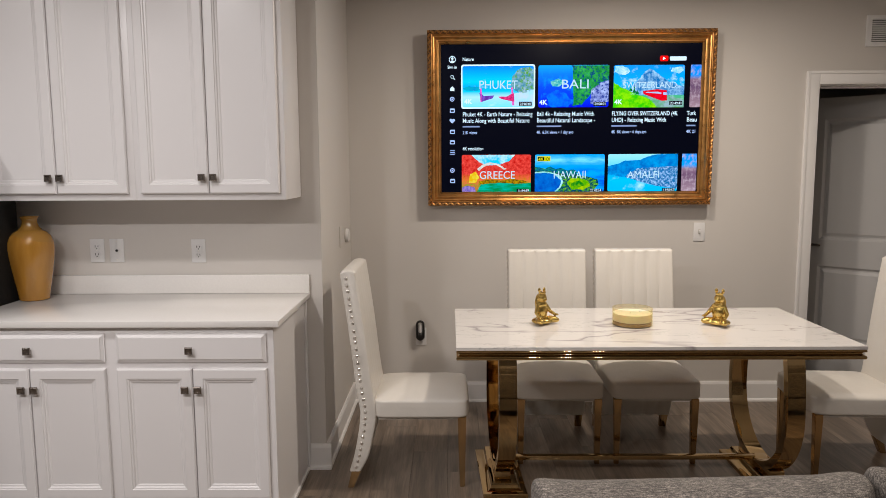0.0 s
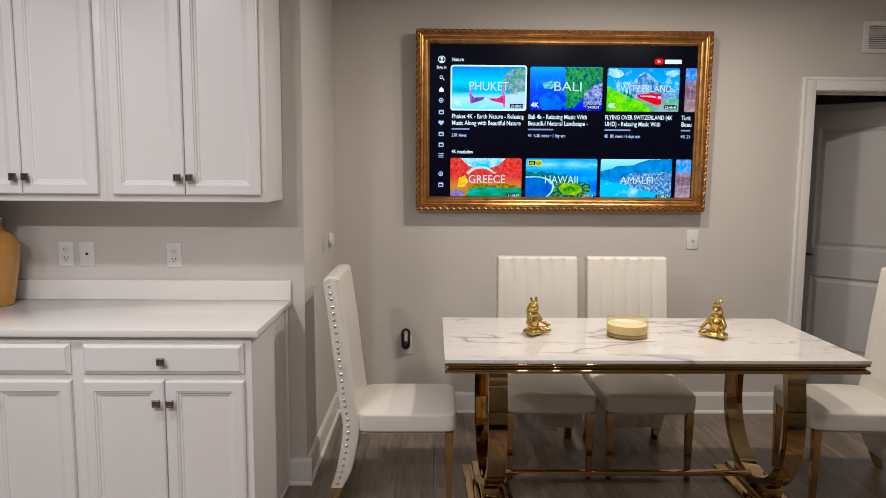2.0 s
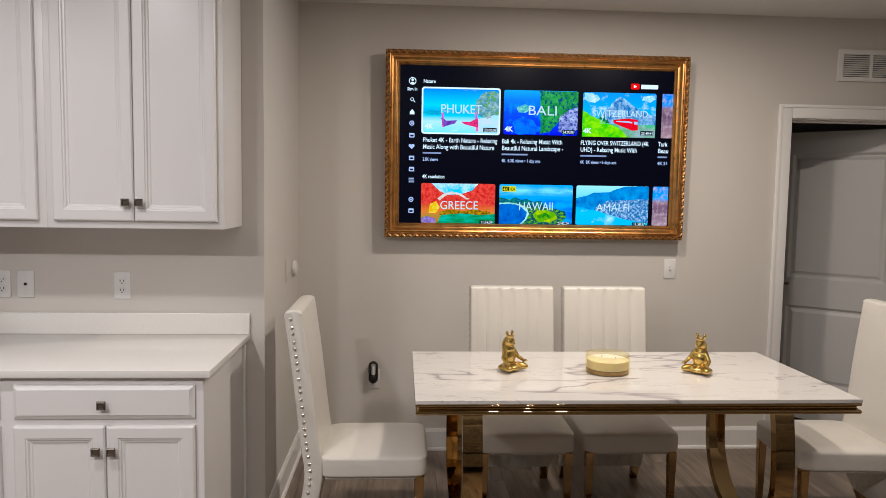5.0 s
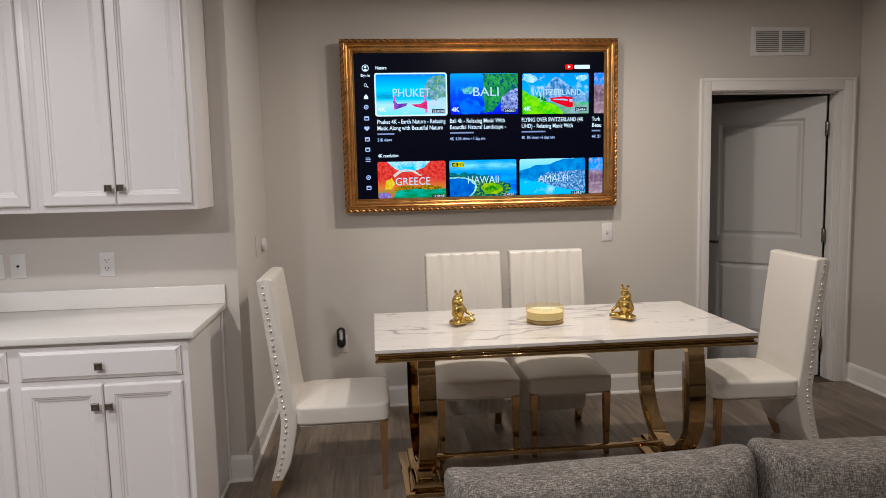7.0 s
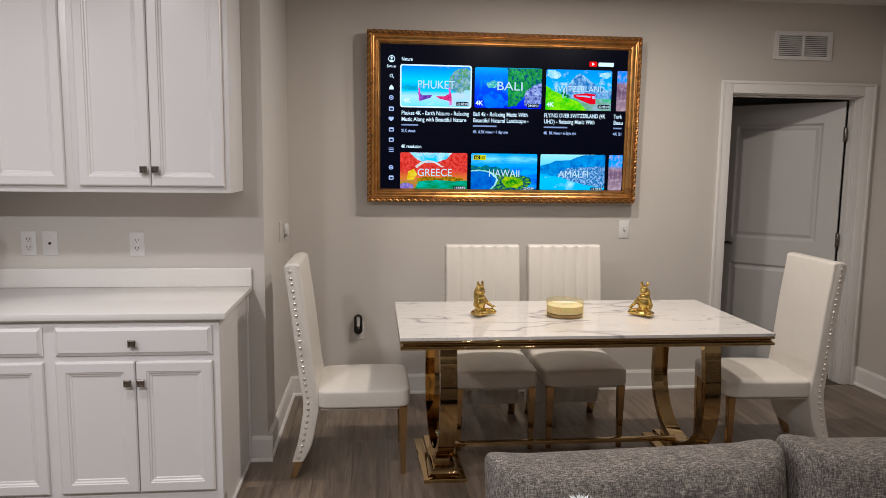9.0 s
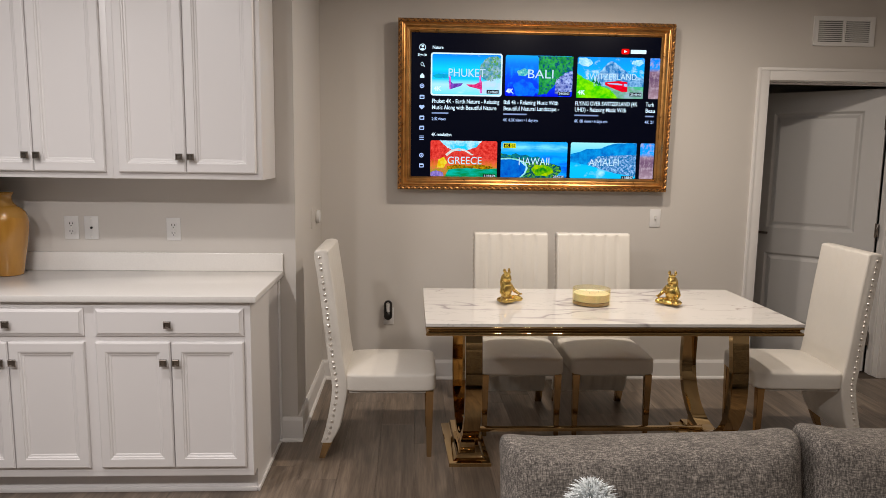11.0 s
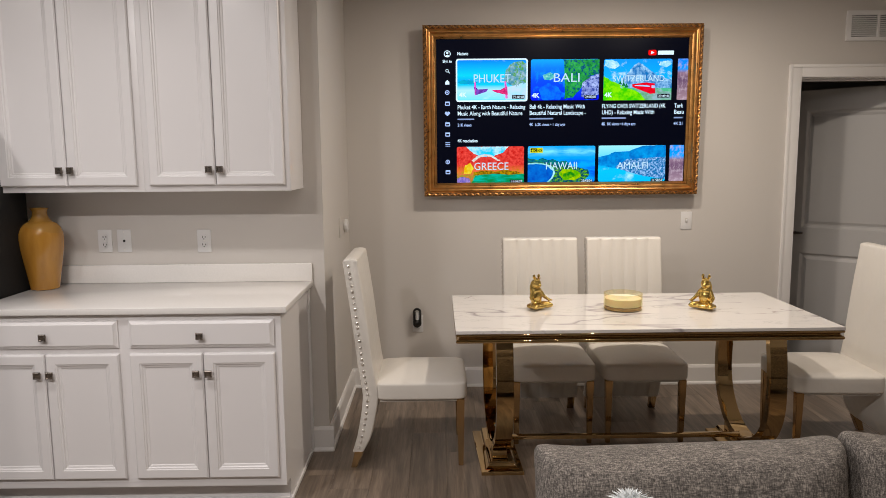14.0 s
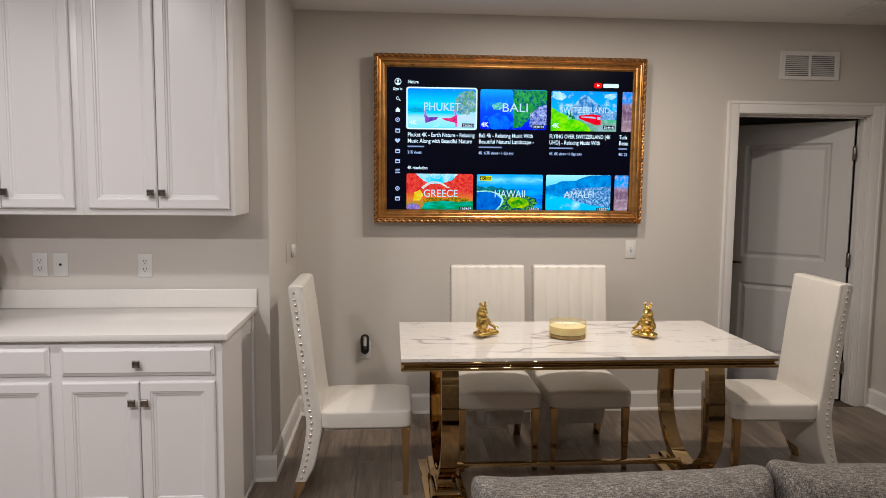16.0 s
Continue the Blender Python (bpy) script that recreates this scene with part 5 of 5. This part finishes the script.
# ---- sofa ----
def back_cushion(rx, ry, rz, seed):
    """A plump cushion: squared outline, rounded front and back, drawn-out corners and a few soft dents."""
    bm = bmesh.new()
    seg, rings = 120, 36
    grid = []
    for i in range(rings + 1):
        u = -1 + 2 * i / rings
        a = math.pi / 2 * math.copysign(abs(u) ** 1.15, u)
        row = []
        for k in range(seg):
            b = 2 * math.pi * (k + 0.5) / seg
            cx, cz = (math.copysign(abs(f) ** 0.10, f) for f in (math.cos(b), math.sin(b)))
            rad = math.cos(a) ** 0.27 if math.cos(a) > 1e-6 else 0.0
            fx, fz = cx * rad, cz * rad
            ear = (abs(fx) * abs(fz)) ** 7
            g = noise.noise(Vector((fx * 2.3 + seed, fz * 1.9, u)))
            h = noise.noise(Vector((fx * 7 + seed, fz * 5, u * 2)))
            dip = 0.010 * (1 - fx * fx) * max(fz, 0) ** 4
            row.append(bm.verts.new((rx * fx * (1 + 0.022 * ear), ry * math.sin(a) * (1 - 0.25 * ear) + 0.008 * g, rz * fz * (1 + 0.115 * ear) - dip + 0.004 * g + 0.0022 * h)))
        grid.append(row)
    for p, q in zip(grid, grid[1:]):
        for k in range(seg):
            bm.faces.new((p[k], q[k], q[(k + 1) % seg], p[(k + 1) % seg]))
    bmesh.ops.remove_doubles(bm, verts=bm.verts, dist=0.0003)
    bmesh.ops.recalc_face_normals(bm, faces=bm.faces)
    return bm


def sofa():
    s = thing("sofa", "grey tweed sofa with loose cushions, its back to the table", "sofa")
    x0, x1 = 0.285, 2.60
    part("base", boxed(x0, x1, 0.95, 1.90, 0.10, 0.30, bevel=0.02, seg=3), FABRIC, s)
    part("back_frame", boxed(x0, x1, 1.74, 1.92, 0.301, 0.68, bevel=0.03, seg=3), FABRIC, s)
    for k, (a, b) in enumerate(((0.249, 0.986), (0.998, 1.796), (1.803, 2.59))):
        part("seat_cushion", soft_box(bmesh.new(), ((a + b) / 2, 1.28, 0.385), ((b - a) / 2, 0.36, 0.085), 0.22), FABRIC, s)
        bm = back_cushion((b - a) / 2, 0.110, 0.207, 3.7 * k)
        cu = part("back_cushion", bm, FABRIC, s, "loose grey back cushion", angle=60)
        cu.matrix_basis = pose((a + b) / 2, 1.665 + 0.012 * (k == 1), 0.619 + 0.006 * (k == 1), -9, -1.0 if k == 0 else 0.6, 0)
    for x in (x0 + 0.06, x1 - 0.06):
        for y in (1.0, 1.84):
            part("leg", rod(bmesh.new(), (x, y, 0.0), (x, y, 0.1), 0.018, 0.024, 12), BLACK, s)


sofa()


def fluffy_pillow():
    p = thing("fluffy_pillow", "white shaggy faux-fur throw pillow leaning on the sofa cushion", "pillow", pose(0.43, 1.43, 0.50, -16, 0, 4))
    body = soft_box(bmesh.new(), (0, 0, 0.135), (0.048, 0.045, 0.142), 1.0, 36, 22)
    rng = random.Random(5)
    body.normal_update()
    faces = [(f.calc_center_median(), f.normal.copy(), math.sqrt(f.calc_area())) for f in body.faces]
    part("cover", body, FLUFF, p)
    verts, tris = [], []
    for c, n, size in faces:
        for k in range(6):
            o = c + Vector((rng.uniform(-1, 1), rng.uniform(-1, 1), rng.uniform(-1, 1))) * size * 0.6
            d = (n * 1.0 + Vector((rng.uniform(-0.7, 0.7), rng.uniform(-0.7, 0.7), rng.uniform(-0.3, 0.9)))).normalized()
            side = d.cross(Vector((rng.uniform(-1, 1), rng.uniform(-1, 1), rng.uniform(-1, 1)))).normalized() * rng.uniform(0.0016, 0.0032)
            ln = rng.uniform(0.022, 0.058)
            i = len(verts)
            mid = o + d * ln * 0.55
            tip = o + d * ln + Vector((0, 0, -0.25 * ln))
            verts += [tuple(o - side), tuple(o + side), tuple(mid + side * 0.8), tuple(mid - side * 0.8), tuple(tip)]
            tris += [(i, i + 1, i + 2, i + 3), (i + 3, i + 2, i + 4)]
    me = bpy.data.meshes.new("fur")
    me.from_pydata(verts, [], tris)
    me.materials.append(FLUFF)
    fur = new("fur", me)
    fur.parent = p
    tagged(fur, "long white shaggy fibres", kind="stuff")


fluffy_pillow()


# ---- floor planks ----
PW, PL = 0.182, 1.22
plank_bm = boxed(-PW / 2 + 0.0001, PW / 2 - 0.0001, -PL / 2 + 0.0001, PL / 2 - 0.0001, -0.0043, 0.0)
for v in plank_bm.verts:
    if v.co.z > -0.001:
        v.co.x *= 1 - 0.0004 / (PW / 2)
        v.co.y *= 1 - 0.0004 / (PL / 2)
proto = finish("plank", plank_bm, FLOOR, floor, smooth=False)
mesh = proto.data
bpy.data.objects.remove(proto)
rng = random.Random(11)
x = -1.95
while x < 3.36:
    y = 0.27 - rng.uniform(0, PL) + PL / 2
    while y < 5.2:
        ob = new("plank", mesh)
        ob.parent = floor
        ob.location = (x + PW / 2, y, 0)
        y += PL
    x += PW
rest_v, rest_f = [], []


def rest(x0, x1, y0, y1):
    x = x0
    while x < x1 - 0.01:
        y = y0 - rng.uniform(0, PL)
        while y < y1 - 0.01:
            i = len(rest_v)
            a, b, c, d = x + 0.0004, min(x + PW, x1) - 0.0004, y + 0.0004, min(y + PL, y1) - 0.0004
            rest_v.extend(((a, c, -0.001), (b, c, -0.001), (b, d, -0.001), (a, d, -0.001)))
            rest_f.append((i, i + 1, i + 2, i + 3))
            y += PL
        x += PW


rest(WX, -1.955, S, K)
rest(-1.955, E, S, 0.28)
me = bpy.data.meshes.new("plank_field")
me.from_pydata(rest_v, [], rest_f)
me.materials.append(FLOOR)
far = new("plank_field", me)
far.parent = floor
tagged(far, "wood planks of the floor away from the dining table", kind="stuff")
